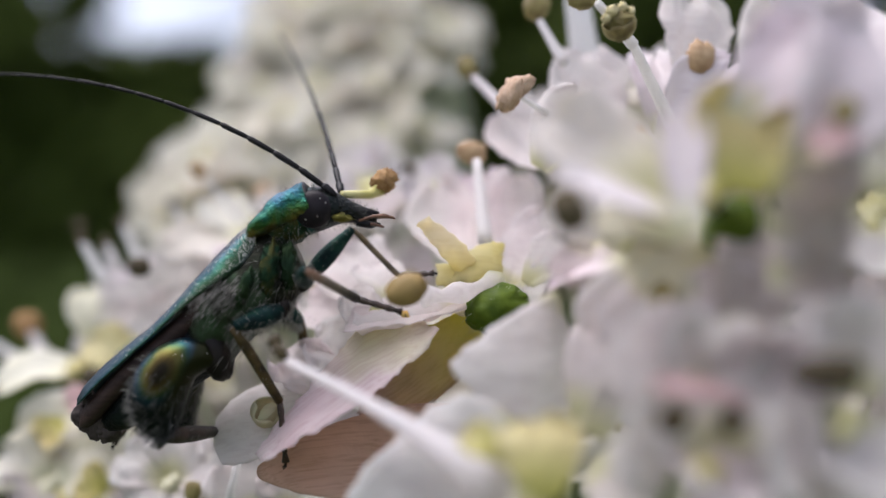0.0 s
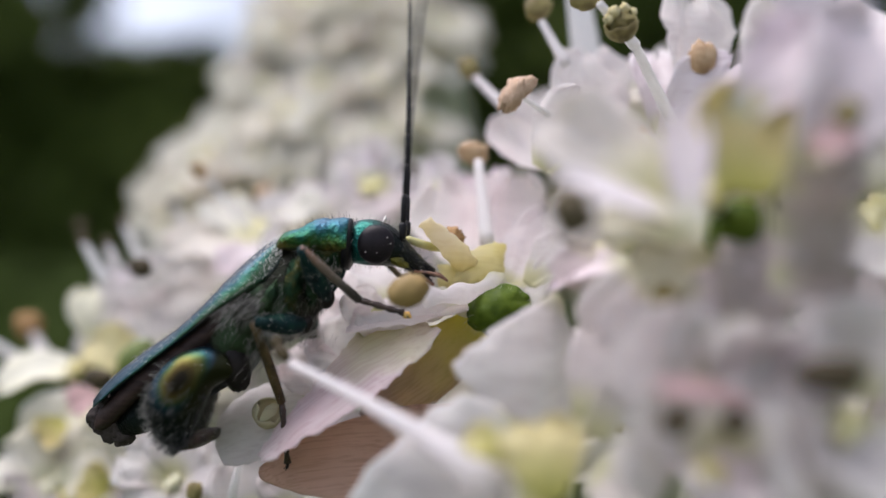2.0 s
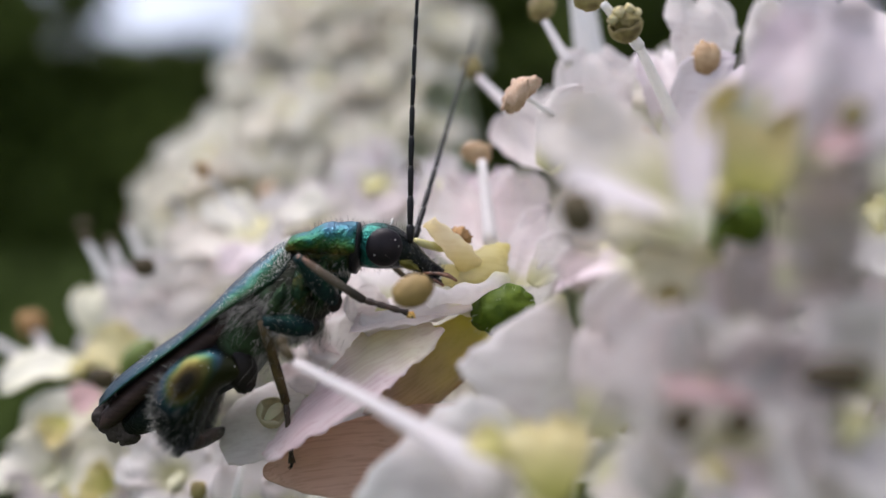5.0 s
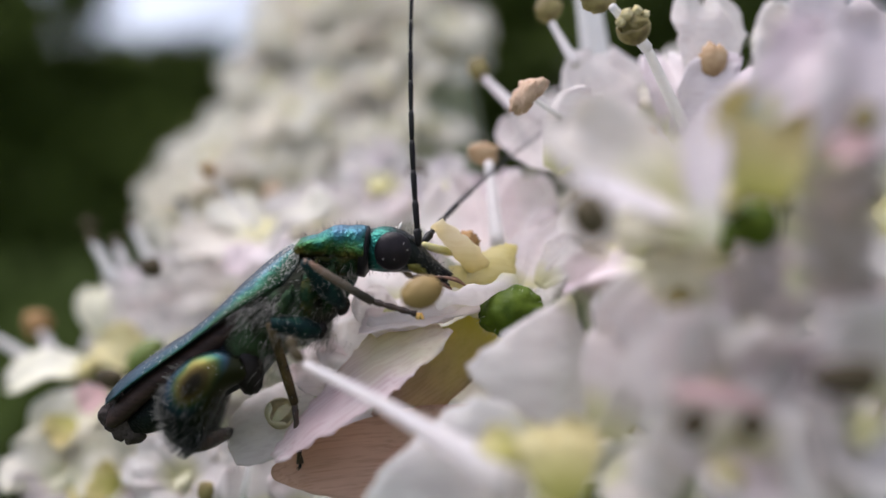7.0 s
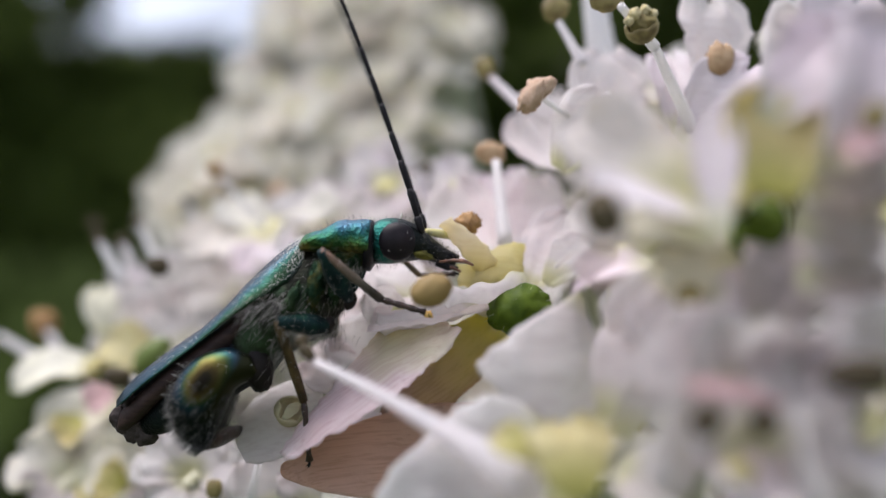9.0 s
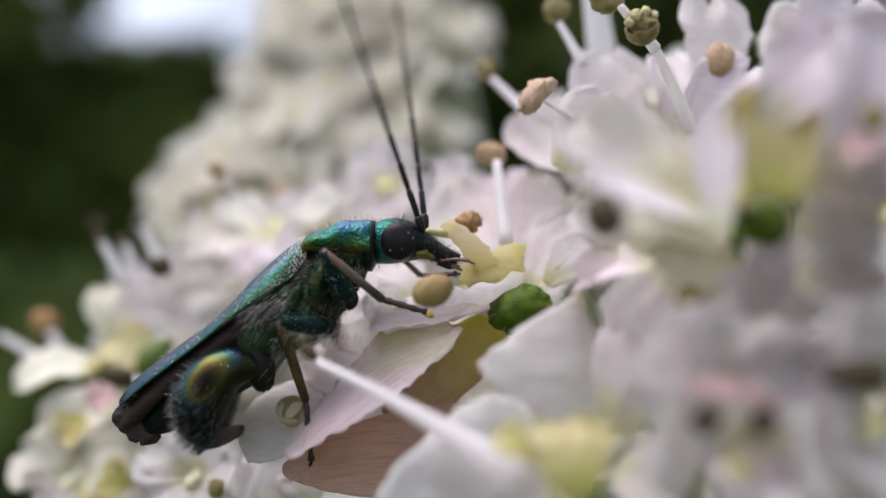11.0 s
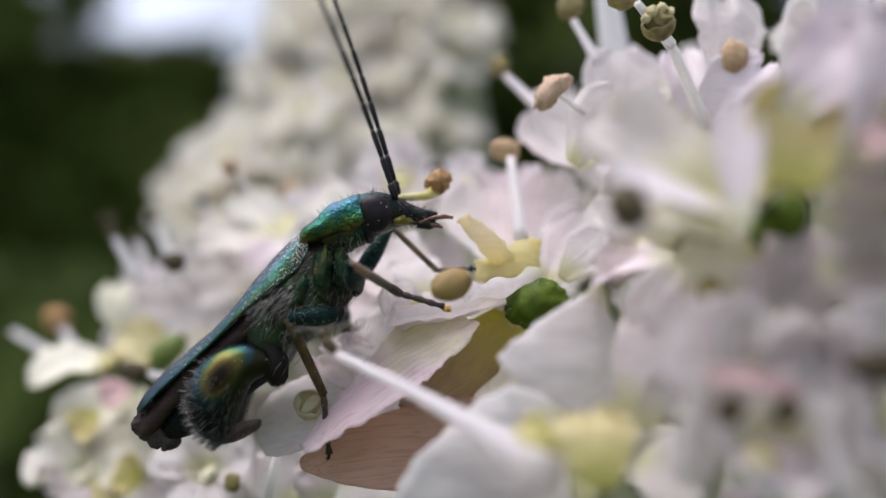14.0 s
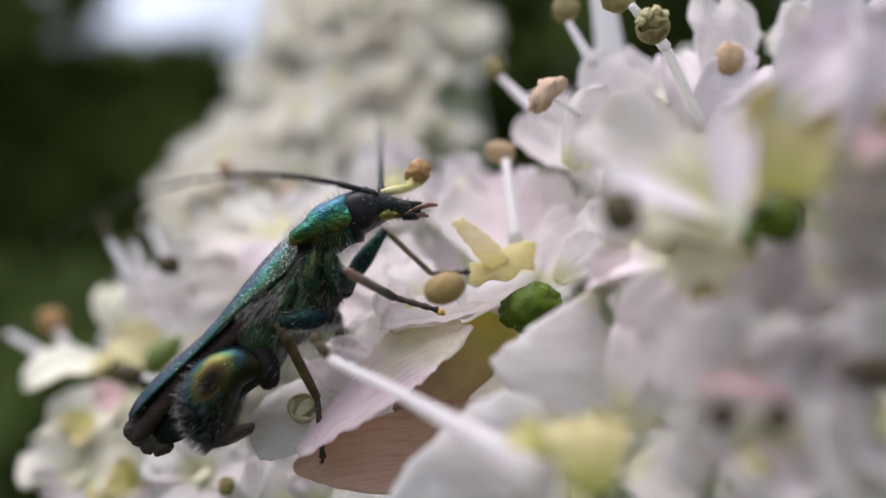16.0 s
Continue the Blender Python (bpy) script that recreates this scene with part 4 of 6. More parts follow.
# nearer florets, out of focus, over the insect
f = head.floret((5.42, -7.40, 1.23), 0.4, DISC, (-0.2, -0.9, 0.4))
petal(f, (4.73, -8.00, 0.64), (2.06, -7.00, 2.65), 2.1, (-0.3, -0.8, 0.6), PETAL_TINGED, bend=0.05, notch=0.05, ruffle=0.1, nu=18, nv=12)
petal(f, (4.55, -8.60, 0.46), (2.17, -8.20, 1.40), 0.9, (-0.1, -0.5, 0.9), PETAL_PINK, bend=0.02)
petal(f, (4.34, -9.30, 0.29), (4.52, -8.60, 2.66), 0.9, (-0.4, -1, 0.1), PETAL_PINK, bend=0.02)
petal(f, (5.42, -9.00, 0.98), (5.67, -8.50, 3.05), 2.0, (0.1, -1, 0.2), PETAL_YELLOW, bend=0.02, claw=0.45)
petal(f, (6.52, -9.00, 1.50), (8.26, -8.00, 4.35), 2.5, (0, -1, 0.0), PETAL_PINK, ruffle=0.1, nu=18, nv=12)
petal(f, (5.40, -8.60, 2.44), (7.21, -7.60, 4.21), 1.7, (-0.1, -1, 0.2), PETAL_PINK, ruffle=0.1, nu=18, nv=12)
petal(f, (7.00, -4.40, 3.06), (8.41, -2.80, 5.54), 2.2, (0, -1, 0.4), PETAL, ruffle=0.12, nu=18, nv=12)
petal(f, (7.92, -4.40, 3.46), (9.59, -3.00, 6.34), 3.2, (0.1, -1, 0.3), PETAL_PINK, ruffle=0.12, nu=18, nv=12)
# petals turned downward; their shade is painted in by the greyer petal colour
petal(f, (5.77, -9.20, 0.56), (7.09, -10.00, 0.44), 1.7, (0.1, -1, -0.6), PETAL_DIMMED, ruffle=0.1)
petal(f, (6.23, -8.40, 1.23), (7.67, -9.00, 1.51), 1.2, (0.1, -0.8, -0.6), PETAL_DIMMED, ruffle=0.1)
petal(f, (4.68, -7.40, 0.20), (3.05, -7.00, 0.49), 1.0, (-0.1, -0.8, 0.6), PETAL_CREAM)
petal(f, (6.13, -8.40, -0.40), (7.57, -9.00, -0.80), 1.4, (0.1, -1, -0.4), PETAL_DIMMED, ruffle=0.1)
petal(f, (5.70, -6.40, -0.15), (3.94, -6.20, -0.46), 1.25, (0, -1, -0.1), PETAL_CREAM)
part("ovary", blob((5.98, -6.70, 0.45), (0.5, 0.5, 0.66), (0.5, 0, 0.6), 0.15, 2, 7, 16), OVARY, f, "green ovary", origin=(5.98, -6.70, 0.45))
stamen(f, (2.30, -2.00, -0.43), (2.30, -8.60, 0.48), 0.05)
pollen_sac(f, (2.23, -9.50, 0.68), (0.46, 0.36, 0.36), ANTHER_BROWN, (0.7, 0, 0.3), "dark withered anther")
pollen_sac(f, (4.19, -7.20, 0.20), (0.12, 0.12, 0.4), ANTHER_OLIVE, (1, 0, -0.1))
pollen_sac(f, (7.13, -9.40, 2.43), (0.2, 0.2, 0.28), ANTHER_OLIVE, (0.4, 0, 0.5))
petal(f, (5.88, -7.00, -1.95), (6.70, -6.60, 0.57), 2.0, (0, -1, 0.1), PETAL_DIMMED, ruffle=0.1)
petal(f, (7.37, -9.40, 1.99), (6.37, -9.60, 1.74), 0.55, CAM_SIDE, PETAL_ROSE)

f = head.floret((4.55, -5.60, -0.04), 0.3, PETAL_CREAM, (-0.2, -0.7, 0.6))
petal(f, (4.43, -3.90, 0.01), (2.97, -2.89, 1.33), 2.5, (-0.2, -0.8, 0.6), PETAL_THIN)
petal(f, (4.75, -4.80, 0.21), (4.18, -3.79, 1.55), 2.4, (0.1, -0.8, 0.5), PETAL_THIN)
petal(f, (4.98, -5.40, 0.08), (5.50, -4.39, 1.39), 2.2, CAM_SIDE, PETAL)
petal(f, (4.23, -4.80, -0.31), (2.50, -3.80, -1.01), 1.5, UP_SIDE, PETAL_PINK)
petal(f, (4.84, -6.40, -0.80), (6.53, -6.90, -1.00), 1.5, (0.1, -1, -0.2), PETAL_PINK)
petal(f, (4.46, -6.00, -0.77), (4.15, -6.81, -2.25), 2.2, CAM_SIDE)
petal(f, (4.26, -5.80, -0.29), (3.19, -5.60, -1.90), 1.3, CAM_SIDE)
petal(f, (3.49, -3.90, 0.21), (3.14, -4.40, -0.97), 1.6, UP_SIDE, PETAL)

f = head.floret((1.89, -8.04, -4.40), 0.6, DISC_LIGHT, (0, -0.8, 0.6), "yellow nectar cushion")
petal(f, (1.99, -8.48, -4.73), (1.78, -7.60, -3.34), 1.66, (-0.1, -1, 0.4), PETAL_YELLOW)
petal(f, (1.34, -8.04, -4.08), (0.38, -7.60, -3.62), 0.73, CAM_SIDE, PETAL_YELLOW)
petal_sheet(f, [[(0.13, -4.20, -2.72), (1.05, -4.60, -1.62), (2.71, -3.60, -1.01)], [(0.65, -4.80, -3.36), (1.62, -5.30, -2.51), (3.29, -4.20, -2.65)], [(1.75, -4.80, -4.20), (2.18, -5.00, -4.16), (2.72, -4.80, -4.07)]], PETAL, "broad white petal with a folded rim", nu=28, nv=18, ruffle=0.05)
petal(f, (2.95, -5.00, -4.16), (3.60, -4.40, -1.43), 0.9, (-0.7, -0.8, 0.2), PETAL, bend=-0.04, notch=0.0)
petal_sheet(f, [[(-1.04, -4.60, -4.37), (0.36, -5.20, -2.34), (1.79, -5.00, -4.03)], [(-2.04, -5.40, -4.78), (0.21, -5.70, -4.83), (1.72, -5.60, -4.85)], [(-2.29, -5.40, -6.05), (0.33, -5.80, -5.80), (1.70, -5.80, -5.80)]], PETAL, "white petal in front of the rose ones", nu=28, nv=18, ruffle=0.05)
petal(f, (3.32, -5.40, -4.14), (4.42, -5.00, -1.78), 1.3, (-0.2, -1, 0.2), PETAL, bend=-0.04, notch=0.0)
petal(f, (2.92, -5.81, -3.60), (3.68, -5.00, -1.45), 1.1, (-0.5, -1, 0.2))
petal(f, (3.06, -6.42, -4.68), (4.35, -7.42, -4.89), 1.9, CAM_SIDE)

f = head.floret((4.86, -8.50, -3.05), 0.22, PETAL_PINK, (0, -0.9, 0.4))
for tip, mat in (((3.32, -8.49, -1.30), PETAL), ((5.13, -8.49, -1.20), PETAL), ((6.47, -9.16, -1.76), PETAL_PINK), ((3.13, -9.39, -3.56), PETAL), ((4.91, -9.84, -4.35), PETAL_PINK), ((6.29, -9.84, -3.46), PETAL)):
    petal(f, V((5.00, -8.05, -3.14)).lerp(V(tip), 0.12), V(tip) + V(0, -0.5, 0), 2.24, (0.1, -1, -0.1), mat, bend=-0.06)
petal(f, (5.46, -9.39, -2.74), (3.59, -9.62, -2.41), 0.36, CAM_SIDE, PETAL_ROSE)
petal(f, (4.75, -9.39, -3.56), (4.16, -9.28, -2.77), 1.57, (0, -1, 0.2), PETAL)
petal(f, (5.05, -9.39, -3.56), (5.71, -9.28, -2.46), 1.34, (0, -1, 0.2), PETAL)
pollen_sac(f, (4.05, -9.62, -2.99), (0.22, 0.20, 0.29), ANTHER_DARK, (0.4, 0, 0.5))
pollen_sac(f, (5.08, -9.62, -3.01), (0.18, 0.18, 0.25), ANTHER_DARK, (0.4, 0, 0.5))
pollen_sac(f, (4.51, -9.84, -3.95), (0.29, 0.25, 0.34), OVARY_OLIVE, (0.2, 0, 0.5))
pollen_sac(f, (4.55, -6.50, -0.99), (0.24, 0.24, 0.3), ANTHER_OLIVE, (0.3, 0, 0.6))

f = head.floret((7.07, -9.63, -3.11), 0.3, DISC_LIGHT, (0, -0.9, 0.4))
for tip in ((6.22, -8.69, -1.18), (7.89, -9.15, -0.93), (5.81, -10.32, -4.31), (7.42, -10.55, -4.25)):
    petal(f, V((7.49, -8.71, -2.87)).lerp(V(tip), 0.1), V(tip) + V(0, -0.5, 0), 2.64, (0, -1, -0.1), PETAL, bend=-0.05)
# no real anther: a dark bar added for the shaded slit between petals
pollen_sac(f, (6.52, -10.07, -2.12), (0.3, 0.26, 0.6), ANTHER_DARK, (1, 0, 0.02))

# farther florets behind the insect
f = head.floret((-14.72, 12.58, -4.66), 0.8, OVARY_OLIVE, (-0.3, -0.5, 0.8))
petal(f, (-14.72, 12.58, -4.89), (-17.86, 11.58, -5.67), 2.6, UP_SIDE, PETAL_CREAM)
petal(f, (-13.67, 11.58, -5.89), (-16.19, 10.57, -7.72), 2.6, CAM_SIDE, PETAL_CREAM)
petal(f, (-13.32, 10.20, -5.53), (-14.27, 9.80, -6.01), 1.4, CAM_SIDE, PETAL_ROSE)
petal(f, (-14.37, 9.80, -6.56), (-15.23, 9.50, -7.26), 1.5, CAM_SIDE, PETAL_YELLOW)
petal(f, (-12.29, 8.40, -8.80), (-13.26, 8.20, -8.34), 1.6, CAM_SIDE, PETAL_YELLOW)
petal(f, (-13.45, 11.58, -5.89), (-12.99, 10.57, -7.93), 2.4, CAM_SIDE, PETAL_CREAM)
petal(f, (-14.85, 13.59, -3.83), (-15.40, 14.60, -1.70), 1.5, CAM_SIDE, PETAL_CREAM)
stamen(f, (-17.36, 15.08, -4.59), (-18.45, 15.89, -3.43), 0.2, anther=CRUMB, size=(0.5, 0.5, 0.6), axis=(0, 0, 1))
stamen(f, (-17.77, 14.58, -5.03), (-20.08, 15.09, -3.86), 0.22)
part("ovary", blob((-11.65, 9.59, -4.11), (0.5, 0.55, 0.85), (0.6, 0, 0.6), 0.15, 2, 1), OVARY_LIGHT, f, "green ovary", origin=(-11.65, 9.59, -4.11))
petal(f, (-11.75, 11.58, -4.87), (-14.31, 12.09, -3.72), 2.0, CAM_SIDE, PETAL_YELLOW)
pollen_sac(f, (-11.80, 6.09, -4.42), (0.28, 0.28, 0.46), ANTHER_DARK, (1, 0, -0.2), "dark olive anther")
stamen(f, (-10.76, 6.58, -4.70), (-11.60, 6.19, -4.45), 0.14)

f = head.floret((-14.26, 16.59, -2.71), 0.6, PETAL_CREAM, (0, -0.3, 1))
petal(f, (-14.26, 16.59, -2.84), (-15.20, 16.10, -1.90), 1.6, CAM_SIDE)
petal(f, (-14.14, 16.59, -2.58), (-14.30, 17.10, -0.80), 3.0, CAM_SIDE, PETAL_PINK)
petal(f, (-13.76, 16.19, -2.81), (-11.58, 16.60, -0.79), 3.0, CAM_SIDE)
petal(f, (-13.82, 15.59, -3.02), (-13.50, 14.59, -4.41), 2.8, CAM_SIDE, PETAL_CREAM)
for a, b in (((-13.42, 11.50, -1.37), (-14.55, 12.00, 0.31)), ((-12.46, 13.00, -0.72), (-13.41, 13.50, 1.03)), ((-10.52, 15.00, -0.31), (-11.91, 15.50, 1.94)), ((-13.86, 14.00, -0.91), (-14.46, 14.50, 0.22))):
    stamen(f, a, b, 0.2, anther=ANTHER_DARK, size=(0.2, 0.2, 0.32))
pollen_sac(f, (-10.97, 8.00, -0.66), (0.3, 0.3, 0.4), ANTHER_DARK, (1, 0, 0))
pollen_sac(f, (-16.82, 17.61, 1.09), (0.2, 0.2, 0.36), ANTHER_DARK, (1, 0, 0))

for c, tips in (((-9.43, 16.10, -0.27), ((-11.07, 16.61, 1.00), (-9.38, 17.11, 1.79), (-7.41, 16.11, 1.00), (-9.11, 14.60, -1.48), (-7.49, 15.10, -0.50))),
                ((-5.82, 15.61, 1.24), ((-6.98, 16.61, 2.54), (-5.19, 16.62, 2.80), (-3.99, 14.61, 1.46), (-6.92, 14.61, 0.97), (-5.33, 13.60, 0.24))),
                ((-2.95, 13.61, 2.62), ((-3.75, 14.62, 4.63), (-2.26, 14.12, 3.62), (-1.48, 12.11, 2.07), (-3.86, 13.11, 2.12), (-2.60, 11.61, 0.91))),
                ((-0.13, 9.61, 1.95), ((-1.01, 10.62, 3.32), (0.54, 10.62, 3.10), (1.11, 8.61, 1.48), (-1.19, 9.11, 1.50), (-0.15, 8.11, 0.44)))):
    f = head.floret(c, 0.6, DISC, (0, -0.5, 1))
    for k, tip in enumerate(tips):
        petal(f, V(c).lerp(V(tip), 0.15), tip, 2.6, (0, -1, 0.4), (PETAL, PETAL_PINK)[k % 2], bend=-0.06)
pollen_sac(f, (-7.03, 14.11, 1.54), (0.4, 0.4, 0.55), ANTHER_DARK, (0.4, 0, -0.6))
pollen_sac(f, (-7.90, 15.61, 2.36), (0.4, 0.4, 0.5), ANTHER_TAN, (0.4, 0, 0.5))
pollen_sac(f, (-1.40, 10.62, 2.97), (0.3, 0.3, 0.4), ANTHER_DARK, (0.4, 0, 0.5))

f = head.floret((-14.69, 9.57, -8.79), 0.6, PETAL_CREAM, (0, -0.6, 0.8))
for k, tip in enumerate(((-16.83, 9.57, -7.72), (-15.54, 8.56, -9.58), (-13.04, 8.56, -9.58), (-12.38, 9.07, -8.03), (-15.09, 10.57, -7.27))):
    petal(f, V((-14.69, 9.57, -8.79)).lerp(V(tip), 0.15), tip, 2.6, (0, -0.9, 0.5), (PETAL_CREAM, PETAL_DIMMED, PETAL_YELLOW)[k % 3])
f = head.floret((-8.97, 5.07, -7.66), 0.3, PETAL_CREAM, (0, -0.6, 0.8))
for tip in ((-10.82, 5.58, -6.84), (-10.31, 4.57, -8.28), (-7.55, 4.57, -8.46), (-7.29, 5.07, -7.10), (-8.73, 5.58, -6.26)):
    petal(f, V((-9.06, 5.37, -7.74)).lerp(V(tip), 0.12), tip, 2.2, (0, -0.8, 0.6), PETAL)
petal(f, (-6.06, 4.20, -8.55), (-6.92, 4.40, -6.76), 2.2, (0, -0.8, 0.6), PETAL_THIN, ruffle=0.1)
petal(f, (-4.85, 3.40, -8.24), (-5.33, 3.60, -6.82), 1.6, (0.1, -0.8, 0.6), PETAL_PINK, ruffle=0.1)
pollen_sac(f, (-7.73, 3.07, -7.48), (0.22, 0.22, 0.3), ANTHER_OLIVE, (0.2, 0, 1))
part("filament", tube([(-6.54, 2.57, -7.91), (-6.23, 2.58, -6.44)], [0.14, 0.11], 7), FILAMENT, f, origin=(-6.54, 2.57, -7.91))

# lesser florets that fill the head between these
UNIT_PETALS = []
for k in range(6):
    bm = petal_mesh((0, 0, 0), (1, 0, 0), 0.85, (0, 0, 1), bend=-0.08 + 0.05 * (k % 3), cup=0.3, notch=0.08 + 0.06 * (k % 2), seed=3.7 * k + 1, nu=9, nv=8, thick=0.03, ruffle=0.12)
    bmesh.ops.recalc_face_normals(bm, faces=bm.faces)
    me = bpy.data.meshes.new("petal")
    for v in bm.verts:
        v.co *= MM
    for face in bm.faces:
        face.smooth = True
    bm.to_mesh(me)
    bm.free()
    me.materials.append((PETAL_SMALL, PETAL_SMALL, PETAL_SMALL_CREAM, PETAL_SMALL, PETAL_SMALL_CREAM, PETAL_SMALL_PINK)[k])
    UNIT_PETALS.append(me)


def small_floret(umbel, c, up, size, rng, stalk=True, count=5, stamens=2, disc=None, kinds=6, cupped=0.5, meshes=None):
    c, up = V(c), V(up).normalized()
    f = umbel.floret(c, size * 0.2, disc or (DISC, DISC_LIGHT)[rng.random() < 0.5], up, stalk=stalk)
    s = up.orthogonal().normalized()
    u = up.cross(s)
    start = rng.uniform(0, 6.28)
    for k in range(count):
        a = start + 2 * math.pi * k / count + rng.uniform(-0.2, 0.2)
        d = (s * math.cos(a) + u * math.sin(a) + up * rng.uniform(-0.1, cupped)).normalized()
        n = (up - d * up.dot(d)).normalized()
        ob = part("petal", (meshes or UNIT_PETALS)[rng.randrange(kinds)], None, f)
        turn = Matrix((d, n.cross(d), n)).transposed().to_4x4()
        ob.matrix_basis = Matrix.Translation(d * size * 0.1 * MM) @ turn @ Matrix.Scale(size * rng.uniform(0.75, 1.1), 4)
    for _ in range(stamens):
        d = (up * 1.2 + s * rng.uniform(-1, 1) + u * rng.uniform(-1, 1)).normalized()
        stamen(f, c, c + d * size * rng.uniform(0.8, 1.2), size * 0.035, anther=rng.choice((ANTHER_TAN, ANTHER_OLIVE)), size=(size * 0.08, size * 0.08, size * 0.11))
    return f


rng = random.Random(12)
# columns of the head, from the far edge behind the insect to the near edge: place, spread, depth spread, size
for x, y, z, sx, sz, n in ((-7, 17, -8, 5.5, 4, 9), (-12.5, 15, -11.5, 3, 2.5, 7), (-2, 12, -1, 7, 2, 9), (8.5, 12, 1.5, 3.5, 3, 8), (12, 10, 3, 5, 5, 10), (17, 8, 6, 4, 6, 9), (4, 6, -6, 5, 3, 8), (-5, 9, -9, 6, 2.5, 8), (9, -3.5, -6, 4, 2, 6), (12, -4, -1, 3, 2.5, 6)):
    for _ in range(n):
        c = V(x + rng.uniform(-sx, sx), y + rng.uniform(-1.5, 2.5), z + rng.uniform(-sz, sz))
        small_floret(head, c, (rng.uniform(-0.5, 0.3), -0.7 + rng.uniform(-0.3, 0.3), 0.7), rng.uniform(2.2, 3.2), rng, stamens=0 if y < 5 or rng.random() < 0.6 else 1)

# the bright row of florets at the insect's back
for c in ((-13.92, 14.50, -3.37), (-11.95, 14.00, -2.72), (-10.01, 14.50, -1.77), (-10.94, 12.00, -3.96), (-8.82, 16.00, -0.32), (-7.58, 17.00, 0.32), (-6.22, 16.50, 0.84), (-5.04, 17.50, 1.64), (-3.31, 17.00, 2.67), (-1.79, 13.00, 2.08), (-8.97, 13.00, -2.06)):
    small_floret(head, c, (rng.uniform(-0.4, 0.1), -0.75, 0.65), rng.uniform(1.9, 2.5), rng, stamens=0, disc=PETAL_SMALL_PINK, kinds=2, cupped=0.3)

# the flower head farther back
far = Umbel((3, 60, -30), "pale cream hogweed flower head farther back", (4, 14))
FAR_PETALS = []
for me in UNIT_PETALS[:3]:
    me = me.copy()
    me.materials[0] = PETAL_FAR
    FAR_PETALS.append(me)
LOBES = [((-11.8, 35.2, 10.3), 4), ((-10.9, 37.0, 13.9), 4), ((-9.3, 39.4, 16.3), 11), ((-6.2, 39.8, 17.0), 11), ((-2.6, 39.8, 17.1), 11), ((-0.3, 38.2, 14.7), 4), ((-9.3, 36.9, 12.9), 11), ((-6.4, 37.4, 13.6), 11), ((-3.3, 37.2, 13.4), 11), ((-0.3, 36.6, 12.5), 3),
         ((-10.2, 34.5, 9.5), 8), ((-7.8, 34.6, 9.9), 8), ((-5.0, 34.6, 9.9), 7), ((-11.6, 32.7, 7.1), 7), ((-9.8, 32.4, 7.1), 8), ((-7.0, 32.2, 6.9), 7), ((-4.2, 32.2, 6.9), 5), ((-13.9, 30.9, 5.0), 6),
         ((-12.0, 30.4, 4.8), 7), ((-9.5, 30.2, 4.6), 6), ((-15.5, 29.3, 3.1), 4), ((-13.5, 28.8, 3.0), 6), ((-14.7, 27.5, 1.6), 4), ((-0.3, 32.8, 7.6), 1)]
for c, n in LOBES:
    for _ in range(n):
        p = V(c) + V(rng.gauss(0, 0.75 if n > 5 else 0.4), rng.uniform(-1.1, 0.6), rng.gauss(0, 0.6 if n > 5 else 0.3))
        small_floret(far, p, (rng.uniform(-0.75, 0.5), -0.68 + rng.uniform(-0.4, 0.4), 0.7), rng.uniform(2.0, 3.2), rng, stamens=0, kinds=3, cupped=0.1, meshes=FAR_PETALS)


# ---- the insect: a metallic green beetle with swollen hind thighs; its space has its origin at the hind hip ----
HIP = (-6.03, 0.00, -3.26)
beetle = tagged(new("beetle"), "metallic green beetle with swollen hind thighs feeding on a flower", "beetle")


def loft(sections, across=20, power=2.3, lumps=0.0):
    """A body shape from cross-sections: back point, belly point and half width."""
    bm = bmesh.new()
    rows = []
    for top, low, half in sections:
        top, low = V(top), V(low)
        c, r = (top + low) / 2, (top - low) / 2
        row = []
        for k in range(across):
            a = 2 * math.pi * k / across
            ca, sa = math.cos(a), math.sin(a)
            e = 2 / power
            out = r * (abs(ca) ** e * (1 if ca > 0 else -1)) + V(0, half * abs(sa) ** e * (1 if sa > 0 else -1), 0)
            bump = lumps * (noise.noise((c + out) * 3.0) + 0.6 * noise.noise((c + out) * 7.0))
            row.append(bm.verts.new(c + out * (1 + bump)))
        rows.append(row)
    grid_faces(bm, rows, True)
    bm.faces.new(rows[0][::-1])
    bm.faces.new(rows[-1])
    return bm


def smooth_sections(sections, steps=4):
    """Catmull-Rom in-betweens for loft()."""
    flat = [(*V(a), *V(b), h) for a, b, h in sections]
    out = []
    for i in range(len(flat) - 1):
        p = [np.array(flat[min(max(i + k, 0), len(flat) - 1)]) for k in (-1, 0, 1, 2)]
        for s in range(steps):
            t = s / steps
            q = 0.5 * (2 * p[1] + (p[2] - p[0]) * t + (2 * p[0] - 5 * p[1] + 4 * p[2] - p[3]) * t * t + (3 * p[1] - p[0] - 3 * p[2] + p[3]) * t ** 3)
            out.append((q[:3], q[3:6], max(0.02, q[6])))
    out.append((flat[-1][:3], flat[-1][3:6], flat[-1][6]))
    return out


